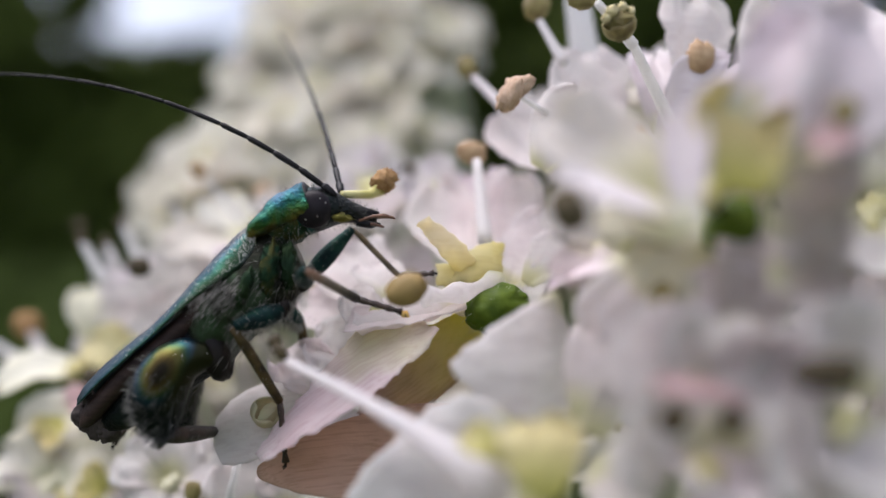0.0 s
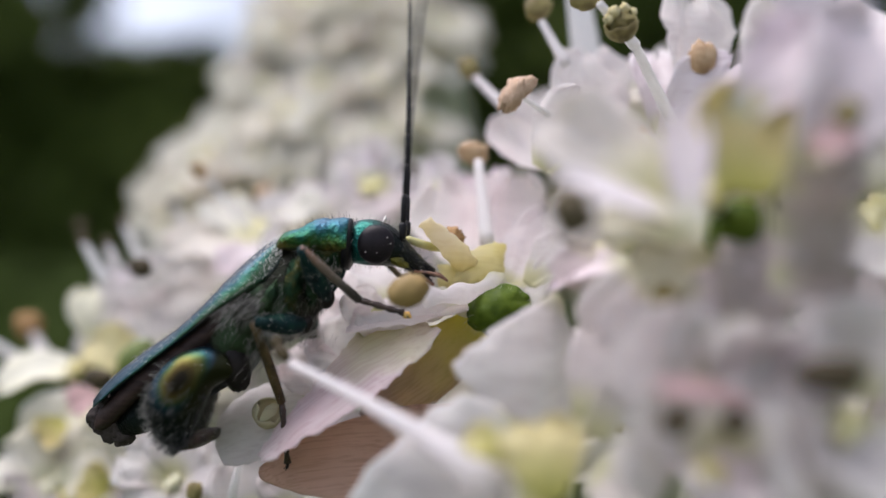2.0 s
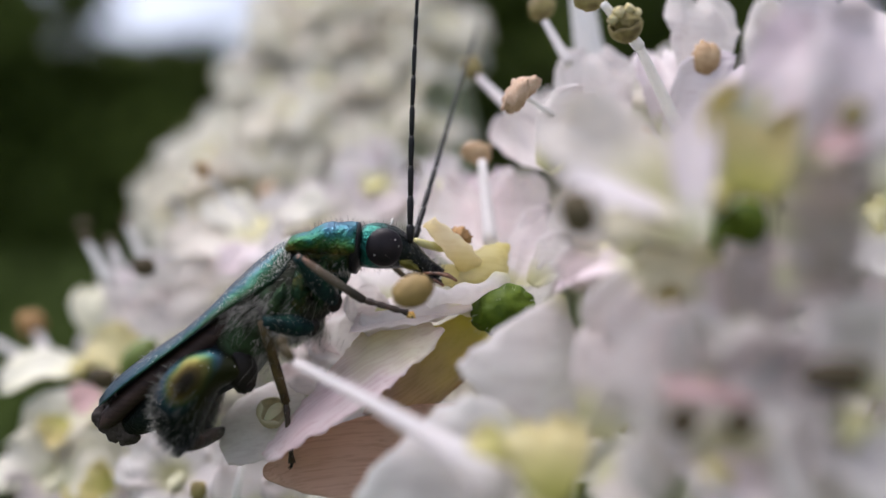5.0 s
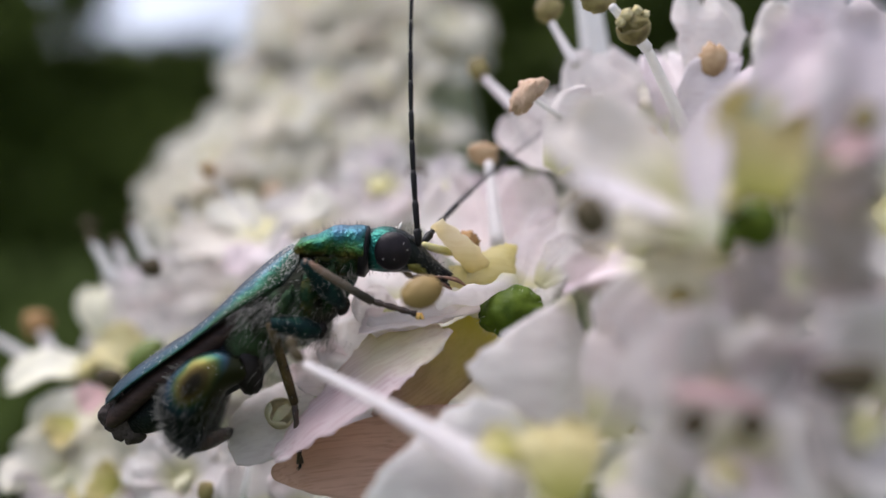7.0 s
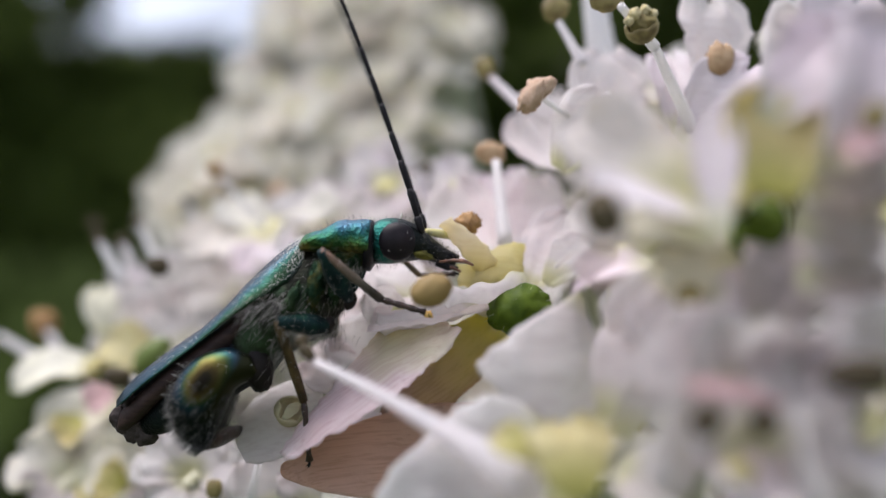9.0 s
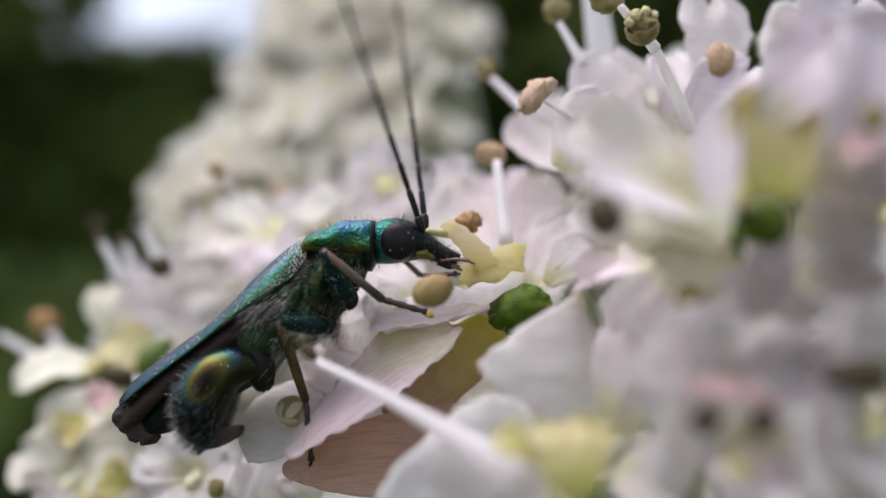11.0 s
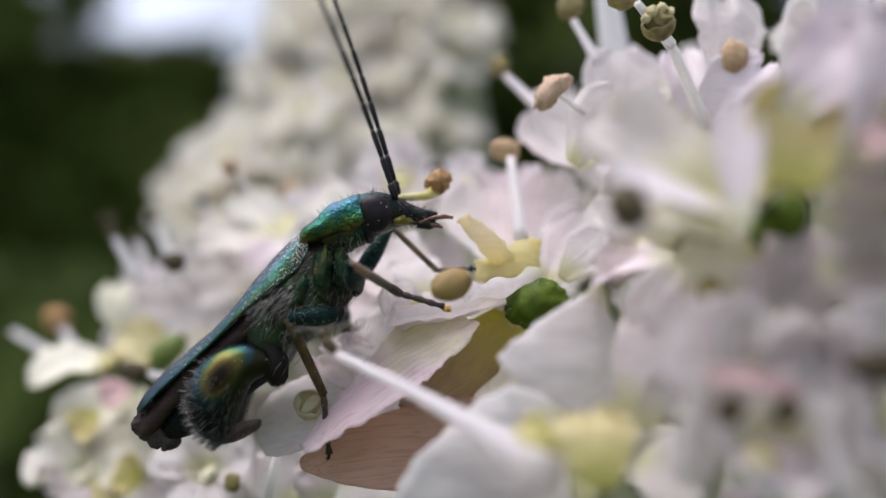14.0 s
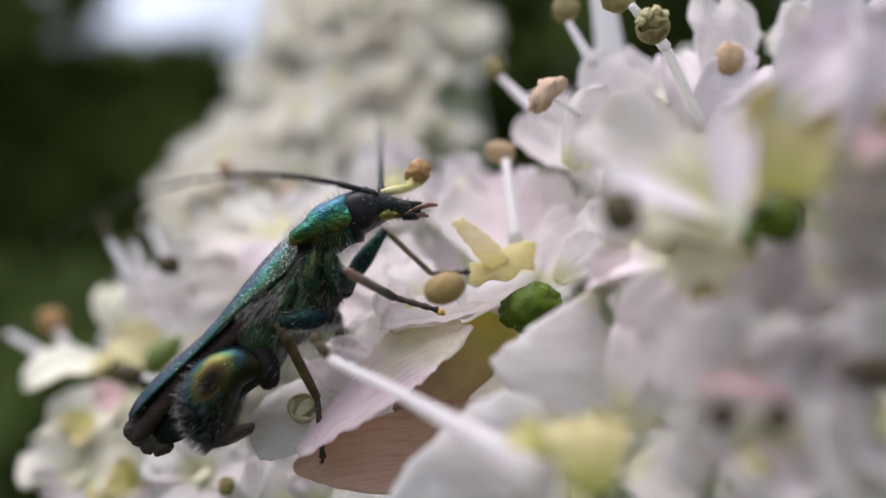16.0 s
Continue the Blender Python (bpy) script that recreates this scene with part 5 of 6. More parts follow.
def surface_roots(sections, n, rng, low=0.0, high=6.283, lean=(-0.6, 0, -0.3)):
    """Random places and outward directions on a loft; the angle 0 is the back, pi the belly."""
    out = []
    for _ in range(n):
        k = rng.uniform(0, len(sections) - 1.001)
        i, t = int(k), k % 1
        mix = lambda j: V(sections[i][j]).lerp(V(sections[i + 1][j]), t)
        top, belly = mix(0), mix(1)
        half = sections[i][2] * (1 - t) + sections[i + 1][2] * t
        a = rng.uniform(low, high)
        c, r = (top + belly) / 2, (top - belly) / 2
        p = c + r * math.cos(a) + V(0, half * math.sin(a), 0)
        d = (r.normalized() * math.cos(a) + V(0, math.sin(a), 0)).normalized()
        out.append((p, (d + V(lean) * rng.uniform(0.3, 1)).normalized()))
    return out


rng = random.Random(5)

thorax = smooth_sections([((2.51, 0.00, 3.15), (2.95, 0.00, 1.81), 0.65), ((1.80, 0.00, 3.34), (2.64, 0.00, 1.50), 0.85), ((1.18, 0.00, 3.05), (2.28, 0.00, 0.92), 1.1), ((0.63, 0.00, 2.56), (1.65, 0.00, 0.66), 1.35), ((-0.00, 0.00, 1.98), (0.97, 0.00, 0.16), 1.35), ((-0.50, 0.00, 1.40), (0.39, 0.00, -0.50), 1.2)])
th = part("thorax", loft(thorax, 30, 2.3, 0.07), BODY_DARK, beetle, "blackish green hairy thorax")
tagged(part("thorax_hair", hairs(surface_roots(thorax[:15], 480, rng, 2.2, 5.0, (-0.9, 0, -0.9)), [rng.uniform(0.1, 0.32) for _ in range(480)], 0.0055), SETAE_DARK, th, "dark grey hair"), kind="stuff")
r = surface_roots(thorax[:14], 130, rng, 3.4, 5.6, (-0.9, -0.2, -0.8))
tagged(part("thorax_hair", hairs(r, [rng.uniform(0.14, 0.4) for _ in r], 0.0055), SETAE, th, "fine pale hair"), kind="stuff")
FRINGES = (((0.85, -1.35, 1.74), (0.35, 0.08, 0.22), (-0.8, -0.25, -0.75), 0.3, 0.62, 130), ((0.43, -1.35, 1.52), (0.25, 0.08, 0.2), (-0.7, -0.25, -0.6), 0.25, 0.5, 70),
           ((1.60, -1.00, 0.92), (0.55, 0.25, 0.08), (-0.45, -0.1, -1.0), 0.15, 0.36, 150), ((1.00, -1.00, 0.55), (0.15, 0.2, 0.28), (-0.7, 0, -1.0), 0.25, 0.5, 90), ((2.15, -0.80, 1.10), (0.2, 0.2, 0.1), (0.1, -0.1, -1.0), 0.2, 0.4, 60))
roots, long = [], []
for c, s, d, a, b, n in FRINGES:
    for _ in range(n):
        roots.append((V(c) + V(rng.gauss(0, s[0]), rng.gauss(0, s[1]), rng.gauss(0, s[2])), V(d) + V(rng.gauss(0, 0.22), rng.gauss(0, 0.2), rng.gauss(0, 0.22))))
        long.append(rng.uniform(a, b))
tagged(part("hair_fringe", hairs(roots, long, 0.006), SETAE_MID, th, "pale grey fringe of hair"), kind="stuff")
abdomen = smooth_sections([((-0.16, 0.00, 1.41), (0.44, 0.00, -0.35), 1.15), ((-1.26, 0.00, 0.71), (-0.47, 0.00, -0.87), 1.05), ((-2.04, 0.00, -0.16), (-1.41, 0.00, -1.45), 0.85), ((-2.70, 0.00, -0.92), (-2.23, 0.00, -1.80), 0.55), ((-3.08, 0.00, -1.42), (-2.80, 0.00, -1.89), 0.25)])
part("abdomen", loft(abdomen, 20, 2.2, 0.06), ABDOMEN, beetle, "dark blue-green abdomen")
wing = smooth_sections([((0.78, 0.00, 2.3), (0.63, 0.00, 1.42), 1.2), ((-0.47, 0.00, 1.3), (-0.60, 0.00, 0.31), 1.2), ((-2.04, 0.00, 0.15), (-2.20, 0.00, -0.79), 0.95), ((-3.07, 0.00, -0.71), (-3.21, 0.00, -1.61), 0.6), ((-3.52, 0.00, -1.14), (-3.63, 0.00, -1.70), 0.3)])
part("folded_wing", loft(wing, 20, 3.0), WING, beetle, "dark brown folded hind wing")
for k, end in enumerate(((-3.51, 0.00, -1.36), (-3.40, 0.00, -1.52), (-3.14, 0.00, -1.70), (-2.89, 0.00, -1.80), (-3.24, 0.00, -1.58), (-3.02, 0.00, -1.55), (-3.36, 0.00, -1.08))):
    part("wing_tip", blob(end, (0.2, 0.35, 0.36), (-0.6, 0.1 * k - 0.3, -0.6), 0.3, 1.3, k, 22), WING_TIP, beetle, "soft ragged greyish-brown wing tip", origin=end)

ELYTRON_BACK = [(1.63, 0.00, 3.62), (1.18, 0.00, 3.34), (0.60, 0.00, 2.84), (-0.00, 0.00, 2.28), (-0.50, 0.00, 1.74), (-1.26, 0.00, 1.07), (-2.04, 0.00, 0.56), (-2.80, 0.00, 0.02), (-3.36, 0.00, -0.46), (-3.62, 0.00, -0.80)]
ELYTRON_EDGE = [(1.73, 0.00, 2.90), (1.30, 0.00, 2.36), (0.80, 0.00, 2.08), (0.14, 0.00, 1.68), (-0.44, 0.00, 1.28), (-1.22, 0.00, 0.68), (-1.97, 0.00, 0.14), (-2.72, 0.00, -0.38), (-3.32, 0.00, -0.86), (-3.60, 0.00, -1.05)]
ELYTRON_WIDE = [0.75, 1.1, 1.35, 1.4, 1.35, 1.25, 1.1, 0.9, 0.65, 0.35]


def build_elytron(side):
    bm = bmesh.new()
    outer, inner = [], []
    n = len(ELYTRON_BACK)
    for i in range((n - 1) * 4 + 1):
        k, t = min(i // 4, n - 2), i / 4 - min(i // 4, n - 2)
        d = V(ELYTRON_BACK[k]).lerp(V(ELYTRON_BACK[k + 1]), t)
        e = V(ELYTRON_EDGE[k]).lerp(V(ELYTRON_EDGE[k + 1]), t)
        w = ELYTRON_WIDE[k] * (1 - t) + ELYTRON_WIDE[k + 1] * t
        a_row, b_row = [], []
        for j in range(13):
            a = math.pi / 2 * j / 12
            rib = 0.02 * math.cos(a * 8)
            p = e.lerp(d, math.sin(a)) + V(0, side * (0.06 * w + 0.94 * w * math.cos(a)), 0)
            out = ((d - e).normalized() * math.sin(a) + V(0, side * math.cos(a), 0)).normalized()
            a_row.append(bm.verts.new(p + out * rib))
            b_row.append(bm.verts.new(p - out * 0.07))
        outer.append(a_row)
        inner.append(b_row)
    grid_faces(bm, outer)
    grid_faces(bm, [r[::-1] for r in inner])
    ring = lambda g: [r[0] for r in g] + g[-1][1:] + [r[-1] for r in g[-2::-1]] + g[0][-2:0:-1]
    grid_faces(bm, [ring(outer), ring(inner)], True)
    where = {v: (i / (len(rows) - 1), j / 12) for rows in (outer, inner) for i, row in enumerate(rows) for j, v in enumerate(row)}
    layer = bm.loops.layers.uv.new("along_across")
    for face in bm.faces:
        for loop in face.loops:
            loop[layer].uv = where[loop.vert]
    return bm


def elytron_roots(n, side, rng, reach=6.5):
    out = []
    for _ in range(n):
        u = rng.uniform(0, 1) ** 1.2 * reach
        k, t = int(u), u % 1
        d = V(ELYTRON_BACK[k]).lerp(V(ELYTRON_BACK[k + 1]), t)
        e = V(ELYTRON_EDGE[k]).lerp(V(ELYTRON_EDGE[k + 1]), t)
        w = ELYTRON_WIDE[k] * (1 - t) + ELYTRON_WIDE[k + 1] * t
        a = rng.uniform(0.1, 1.5)
        o = ((d - e).normalized() * math.sin(a) + V(0, side * math.cos(a), 0)).normalized()
        out.append((e.lerp(d, math.sin(a)) + V(0, side * (0.06 * w + 0.94 * w * math.cos(a)), 0) + o * 0.02, (o + V(-0.8, 0, -0.6)).normalized()))
    return out


for side in (-1, 1):
    el = part("elytron", build_elytron(side), SHELL_WING, beetle, "narrow blue-green metallic wing case dusted with pollen")
    r = elytron_roots(420, side, rng)
    tagged(part("elytron_hair", hairs(r, [rng.uniform(0.05, 0.14) for _ in r], 0.0035), SETAE, el), kind="stuff")
    r = elytron_roots(160, side, rng) + elytron_roots(260, side, rng, 1.6) + elytron_roots(340, side, rng, 1.0) + elytron_roots(130, side, rng, 2.6)
    tagged(part("pollen", grains([p for p, d in r], [0.005 + 0.017 * rng.random() ** 2 for _ in r]), POLLEN, el, "white pollen grains"), kind="stuff")

# shining plates of the flank
for c, size, axis, mat in (((2.02, -0.84, 2.25), (0.4, 0.26, 0.75), (0.25, 0, 1), SHELL_FLANK), ((1.35, -1.1, 1.75), (0.4, 0.2, 0.6), (0.5, 0, 1), SHELL_PLATE), ((2.5, -0.7, 2.3), (0.24, 0.24, 0.6), (0.1, 0, 1), SHELL_PLATE)):
    part("flank_plate", blob(c, size, axis, 0.5, 2.4, c[0], 22), mat, th, "green-gold metallic plate of the flank")

# pronotum
pron = smooth_sections([((1.5, 0.00, 3.4), (1.62, 0.00, 3.15), 0.7), ((1.72, 0.00, 3.64), (1.84, 0.00, 3.12), 0.92), ((2.22, 0.00, 3.8), (2.35, 0.00, 3.15), 1.02), ((2.57, 0.00, 4.00), (2.70, 0.00, 3.12), 0.95), ((3.06, 0.00, 4.01), (3.11, 0.00, 3.04), 0.92), ((3.49, 0.00, 4.04), (3.42, 0.00, 2.97), 0.84)])
SHOULDER = (1.81, 0.00, 2.99)
pr = part("pronotum", loft(pron, 40, 2.6, 0.13), SHELL_BRIGHT, beetle, "bright green and gold metallic neck shield", origin=SHOULDER)
part("prosternum", loft(smooth_sections([((1.82, 0.00, 3.30), (1.98, 0.00, 2.66), 0.5), ((2.43, 0.00, 3.43), (2.70, 0.00, 2.58), 0.6), ((3.11, 0.00, 3.46), (3.20, 0.00, 2.66), 0.6), ((3.39, 0.00, 3.46), (3.36, 0.00, 2.78), 0.5)]), 20, 2.2, 0.16), SHELL_FLANK, pr, "dark green-gold underside of the neck shield", origin=SHOULDER)
under = smooth_sections([((2.0, 0.00, 3.2), (2.1, 0.00, 2.66), 0.55), ((3.2, 0.00, 3.3), (3.25, 0.00, 2.66), 0.6)])
tagged(part("pronotum_hair", hairs(surface_roots(under, 260, rng, 2.4, 6.0, (0, 0, -0.4)), [rng.uniform(0.12, 0.34) for _ in range(260)], 0.005, droop=0), SETAE, pr, "pale hair of the underside", origin=SHOULDER), kind="stuff")
part("collar", loft([((3.39, 0.00, 3.93), (3.24, 0.00, 2.61), 0.78), ((3.52, 0.00, 4.03), (3.42, 0.00, 2.58), 0.8), ((3.58, 0.00, 3.89), (3.55, 0.00, 2.77), 0.68)], 24), BLACK, pr, "black rim", origin=SHOULDER)
tagged(part("pronotum_hair", hairs(surface_roots(pron, 520, rng, 0, 6.28, (-0.1, 0, 0)), [rng.uniform(0.08, 0.3) for _ in range(520)], 0.0042, droop=0), SETAE_DARK, pr, origin=SHOULDER), kind="stuff")

# head, with its own pivot at the neck
NECK = (3.53, 0.00, 3.31)
head_sections = smooth_sections([((3.45, 0.00, 3.90), (3.53, 0.00, 2.80), 0.55), ((3.93, 0.00, 4.05), (3.96, 0.00, 2.77), 0.72), ((4.47, 0.00, 3.97), (4.48, 0.00, 2.81), 0.74), ((4.87, 0.00, 3.73), (4.84, 0.00, 2.84), 0.58), ((5.26, 0.00, 3.36), (5.14, 0.00, 2.77), 0.38), ((5.62, 0.00, 3.07), (5.46, 0.00, 2.64), 0.28), ((5.86, 0.00, 2.84), (5.74, 0.00, 2.6), 0.15)])
skull = part("head", loft(head_sections, 22), SHELL_HEAD, beetle, "dark green metallic head drawn out into a snout", origin=NECK)
for dy in (-0.54, 0.54):
    part("eye", blob((V(4.22, 0.00, 3.38) + V(0, dy, 0)), (0.53, 0.33, 0.53), (0, 0, 1), 0.0, 1, 0, 26), EYE, skull, "bulging black compound eye", origin=(V(4.22, 0.00, 3.38) + V(0, dy, 0)))
tagged(part("head_hair", hairs(surface_roots(head_sections, 380, rng, 0, 6.28, (0.2, 0, 0.1)), [rng.uniform(0.08, 0.24) for _ in range(380)], 0.0042, droop=0), SETAE_DARK, skull, origin=NECK), kind="stuff")
part("upper_lip", loft([((5.18, 0.00, 3.32), (5.12, 0.00, 2.98), 0.36), ((5.58, 0.00, 3.1), (5.43, 0.00, 2.84), 0.28), ((5.91, 0.00, 2.90), (5.81, 0.00, 2.71), 0.2)], 14), BLACK, skull, "black upper lip", origin=NECK)
for dy in (-0.3, 0.3):
    part("mandible", tube([(V(5.26, 0.00, 2.76) + V(0, dy, 0)), (V(5.58, 0.00, 2.60) + V(0, dy, 0)), (V(5.84, 0.00, 2.57) + V(0, dy * 0.5, 0))], [0.11, 0.1, 0.03], 8), BLACK, skull, origin=NECK)
    part("palp", tube([(V(5.34, 0.00, 2.77) + V(0, dy * 1.3, 0)), (V(5.75, 0.00, 2.79) + V(0, dy * 1.5, 0)), (V(6.03, 0.00, 2.74) + V(0, dy * 1.5, 0)), (V(6.10, 0.00, 2.71) + V(0, dy * 1.5, 0)), (V(6.27, 0.00, 2.62) + V(0, dy * 1.5, 0))], [0.035, 0.05, 0.055, 0.045, 0.025], 8), PALP, skull, "dark jointed palp", origin=NECK)
    part("palp", tube([(V(5.37, 0.00, 2.65) + V(0, dy, 0)), (V(5.69, 0.00, 2.59) + V(0, dy * 1.2, 0)), (V(5.91, 0.00, 2.46) + V(0, dy * 1.2, 0))], [0.04, 0.045, 0.03], 8), PALP, skull, origin=NECK)
for dy in (-0.4, 0.4):
    part("cheek", blob((V(4.84, 0.00, 3.0) + V(0, dy, 0)), (0.2, 0.13, 0.34), (0.8, 0, -0.3), 0.5, 2, 3, 16), SHELL_GOLD, skull, "gold-green cheek", origin=NECK)
part("flake", blob((4.34, -0.10, 4.06), (0.06, 0.05, 0.13), (0.3, 0, 1), 0.6, 3, 2, 10), FUZZ, skull, "pale flake on the crown", origin=NECK)
r = surface_roots(head_sections, 70, rng, 3.4, 6.2)
tagged(part("pollen", grains([p + d * 0.01 for p, d in r], [0.005 + 0.014 * rng.random() ** 2 for _ in r]), POLLEN, skull, origin=NECK), kind="stuff")
dust = []
for _ in range(4):
    a, b = rng.uniform(0, 6.28), rng.uniform(0.3, 0.98)
    dust.append(V((4.22, -0.54, 3.38)) + V(0.53 * b * math.cos(a), -0.33 * math.sqrt(1 - b * b), 0.53 * b * math.sin(a)))
tagged(part("pollen", grains(dust, [rng.uniform(0.008, 0.022) for _ in dust]), POLLEN, skull, origin=NECK), kind="stuff")
r = surface_roots(head_sections[12:], 150, rng, 0, 6.28, (0.9, 0, -0.2))
tagged(part("snout_hair", hairs(r, [rng.uniform(0.06, 0.18) for _ in r], 0.006, droop=0), SETAE_DARK, skull, "brown bristles of the snout", origin=NECK), kind="stuff")
# a broken stamen stuck to the forehead
part("stuck_filament", tube([(5.03, 0.00, 3.62), (5.37, 0.40, 3.55), (5.72, 1.00, 3.49), (6.02, 1.30, 3.60)], [0.1, 0.12, 0.13, 0.22], 10), DISC, skull, "yellow broken filament stuck to the head", origin=NECK)
part("stuck_anther", blob((6.22, 1.30, 3.80), (0.32, 0.32, 0.38), (0.8, 0, 0.3), 0.5, 3, 8, 18), CRUMB, skull, "crumbly ochre-brown anther stuck to the head", origin=NECK)

tagged(part("pollen", grains([p for p, d in surface_roots(thorax, 360, rng, 2.6, 5.8)], [0.004 + 0.019 * rng.random() ** 3 for _ in range(360)]), POLLEN, th, "pollen grains in the hair"), kind="stuff")


# legs: pieces lie along their own x axis from the joint; motions() places them
def bone(name, length, radii, material, label="", hair=0, hair_mat=None, sides=9, spine=0.0, parent=None, flat=1.0):
    n = len(radii) - 1
    bm = tube([(length * k / n, 0, spine * math.sin(math.pi * k / n)) for k in range(n + 1)], radii, sides)
    if flat != 1.0:
        for v in bm.verts:
            v.co.y *= flat
    ob = part(name, bm, material, beetle, label)
    if hair:
        r = []
        for _ in range(hair):
            s, a = rng.uniform(0.02, 0.98), rng.uniform(0, 6.28)
            rad = radii[int(s * n)]
            d = V(0.7, math.cos(a), math.sin(a))
            r.append((V(s * length, math.cos(a) * rad * 0.9, math.sin(a) * rad * 0.9), d))
        tagged(part("leg_hair", hairs(r, [rng.uniform(0.05, 0.16) for _ in r], 0.004, droop=0), hair_mat or SETAE, ob), kind="stuff")
    return ob


def foot(length, material, clotted, label="dark jointed foot"):
    ob = bone("tarsus", length, [0.07, 0.1, 0.07, 0.1, 0.07, 0.1, 0.06, 0.11], material, label, 30)
    if clotted:
        part("pollen", blob((length + 0.08, 0, -0.03), (0.1, 0.1, 0.13), (1, 0, 0), 0.5, 3, length, 10), POLLEN_GOLD, ob, "golden pollen clot")
    for s in (-1, 1):
        part("claw", tube([(length, 0, 0), (length + 0.1, s * 0.07, -0.02), (length + 0.16, s * 0.1, -0.1)], [0.04, 0.03, 0.01], 6), BLACK, ob)
    return ob


# hip, rest knee, ankle, toe of each leg in the insect's resting pose
LEGS = {
    "front_near": [(2.95, -0.90, 1.82), (2.15, -1.90, 3.12), (3.74, -0.95, 1.92), (4.93, -0.90, 1.57)],
    "middle_near": [(2.35, -0.95, 1.16), (1.09, -1.50, 1.38), (1.62, -0.60, -0.87), (1.77, -0.55, -2.52)],
    "hind_near": [(0.38, -1.10, 0.07), (-0.94, -1.35, -1.89), (-0.48, 0.90, -1.97), (0.29, 1.80, -2.58)],
    "front_far": [(2.68, 0.80, 1.85), (3.33, 1.20, 3.76), (4.74, 1.20, 2.48), (5.76, 1.00, 2.56)],
    "middle_far": [(1.92, 0.95, 1.02), (2.20, 1.90, 1.15), (2.00, 1.90, -0.07), (2.60, 1.90, -0.41)],
    "hind_far": [(-0.07, 1.10, -0.22), (-1.17, 1.60, -2.04), (-2.56, 1.80, -1.58), (-3.57, 1.80, -2.34)],
}
SPAN = {k: [(V(b) - V(a)).length for a, b in zip(p, p[1:])] for k, p in LEGS.items()}
BONES = {}
for key, (a, b, c) in SPAN.items():
    if key.startswith("front"):
        femur = bone("femur", a, [0.13, 0.22, 0.27, 0.27, 0.23, 0.17, 0.12], SHELL_TEAL, "dark teal metallic thigh", 40)
        tibia = bone("tibia", b, [w * (1.0 if key.endswith("near") else 0.7) for w in (0.095, 0.12, 0.125, 0.125, 0.12, 0.115, 0.125, 0.115)], LEG_RED if key.endswith("near") else LEG_PALE, "reddish shin darkening to the foot" if key.endswith("near") else "olive shin", 60, SETAE_MID)
    elif key.startswith("middle"):
        femur = bone("femur", a, [0.15, 0.25, 0.3, 0.3, 0.26, 0.21, 0.15], SHELL_TEAL, "dark teal thigh with pale hair", 160)
        tibia = bone("tibia", b, [0.13, 0.145, 0.14, 0.14, 0.14, 0.13, 0.12], LEG, "olive hairy shin", 90, SETAE_MID)
    else:
        femur = None
        tibia = bone("tibia", b, [0.18, 0.24, 0.24, 0.2, 0.16], LEG_DARK, "short dark shin", 60)
    if key.startswith("middle"):
        r = [(V(rng.uniform(0.1, 0.95) * a, rng.uniform(-0.2, 0.15), -0.22), V(0.3, rng.uniform(-0.4, 0.4), -1)) for _ in range(130)]
        tagged(part("leg_hair", hairs(r, [rng.uniform(0.14, 0.34) for _ in r], 0.0075, droop=0), SETAE, femur, "pale dusty fringe"), kind="stuff")
        tagged(part("pollen", grains([p + V(0, 0, rng.uniform(-0.16, 0.05)) for p, d in r], [0.006 + 0.02 * rng.random() ** 2 for _ in r]), POLLEN, femur), kind="stuff")
    if femur:
        r = [(rng.uniform(0.05, 0.95) * a, rng.uniform(0, 6.28)) for _ in range(70)]
        tagged(part("pollen", grains([V(s, 0.3 * math.cos(k), 0.3 * math.sin(k)) for s, k in r], [0.005 + 0.013 * rng.random() ** 2 for _ in r]), POLLEN, femur), kind="stuff")
    BONES[key] = [femur, tibia, foot(c, LEG_DARK, key == "front_near")]

# the swollen hind thigh: a curved club
THIGH_OUT = [(0.26, -1.10, 0.47), (-0.34, -1.10, 0.64), (-1.03, -1.10, 0.43), (-1.58, -1.10, -0.07), (-1.91, -1.10, -0.80), (-1.76, -1.10, -1.58), (-1.28, -1.20, -1.98), (-1.00, -1.30, -2.08)]
THIGH_IN = [(0.53, -1.10, -0.13), (0.14, -1.10, -0.31), (-0.10, -1.10, -0.46), (-0.25, -1.10, -0.70), (-0.43, -1.10, -1.10), (-0.61, -1.10, -1.49), (-0.74, -1.20, -1.80), (-0.77, -1.30, -1.87)]
THIGH_WIDE = [0.3, 0.5, 0.68, 0.78, 0.76, 0.6, 0.34, 0.16]
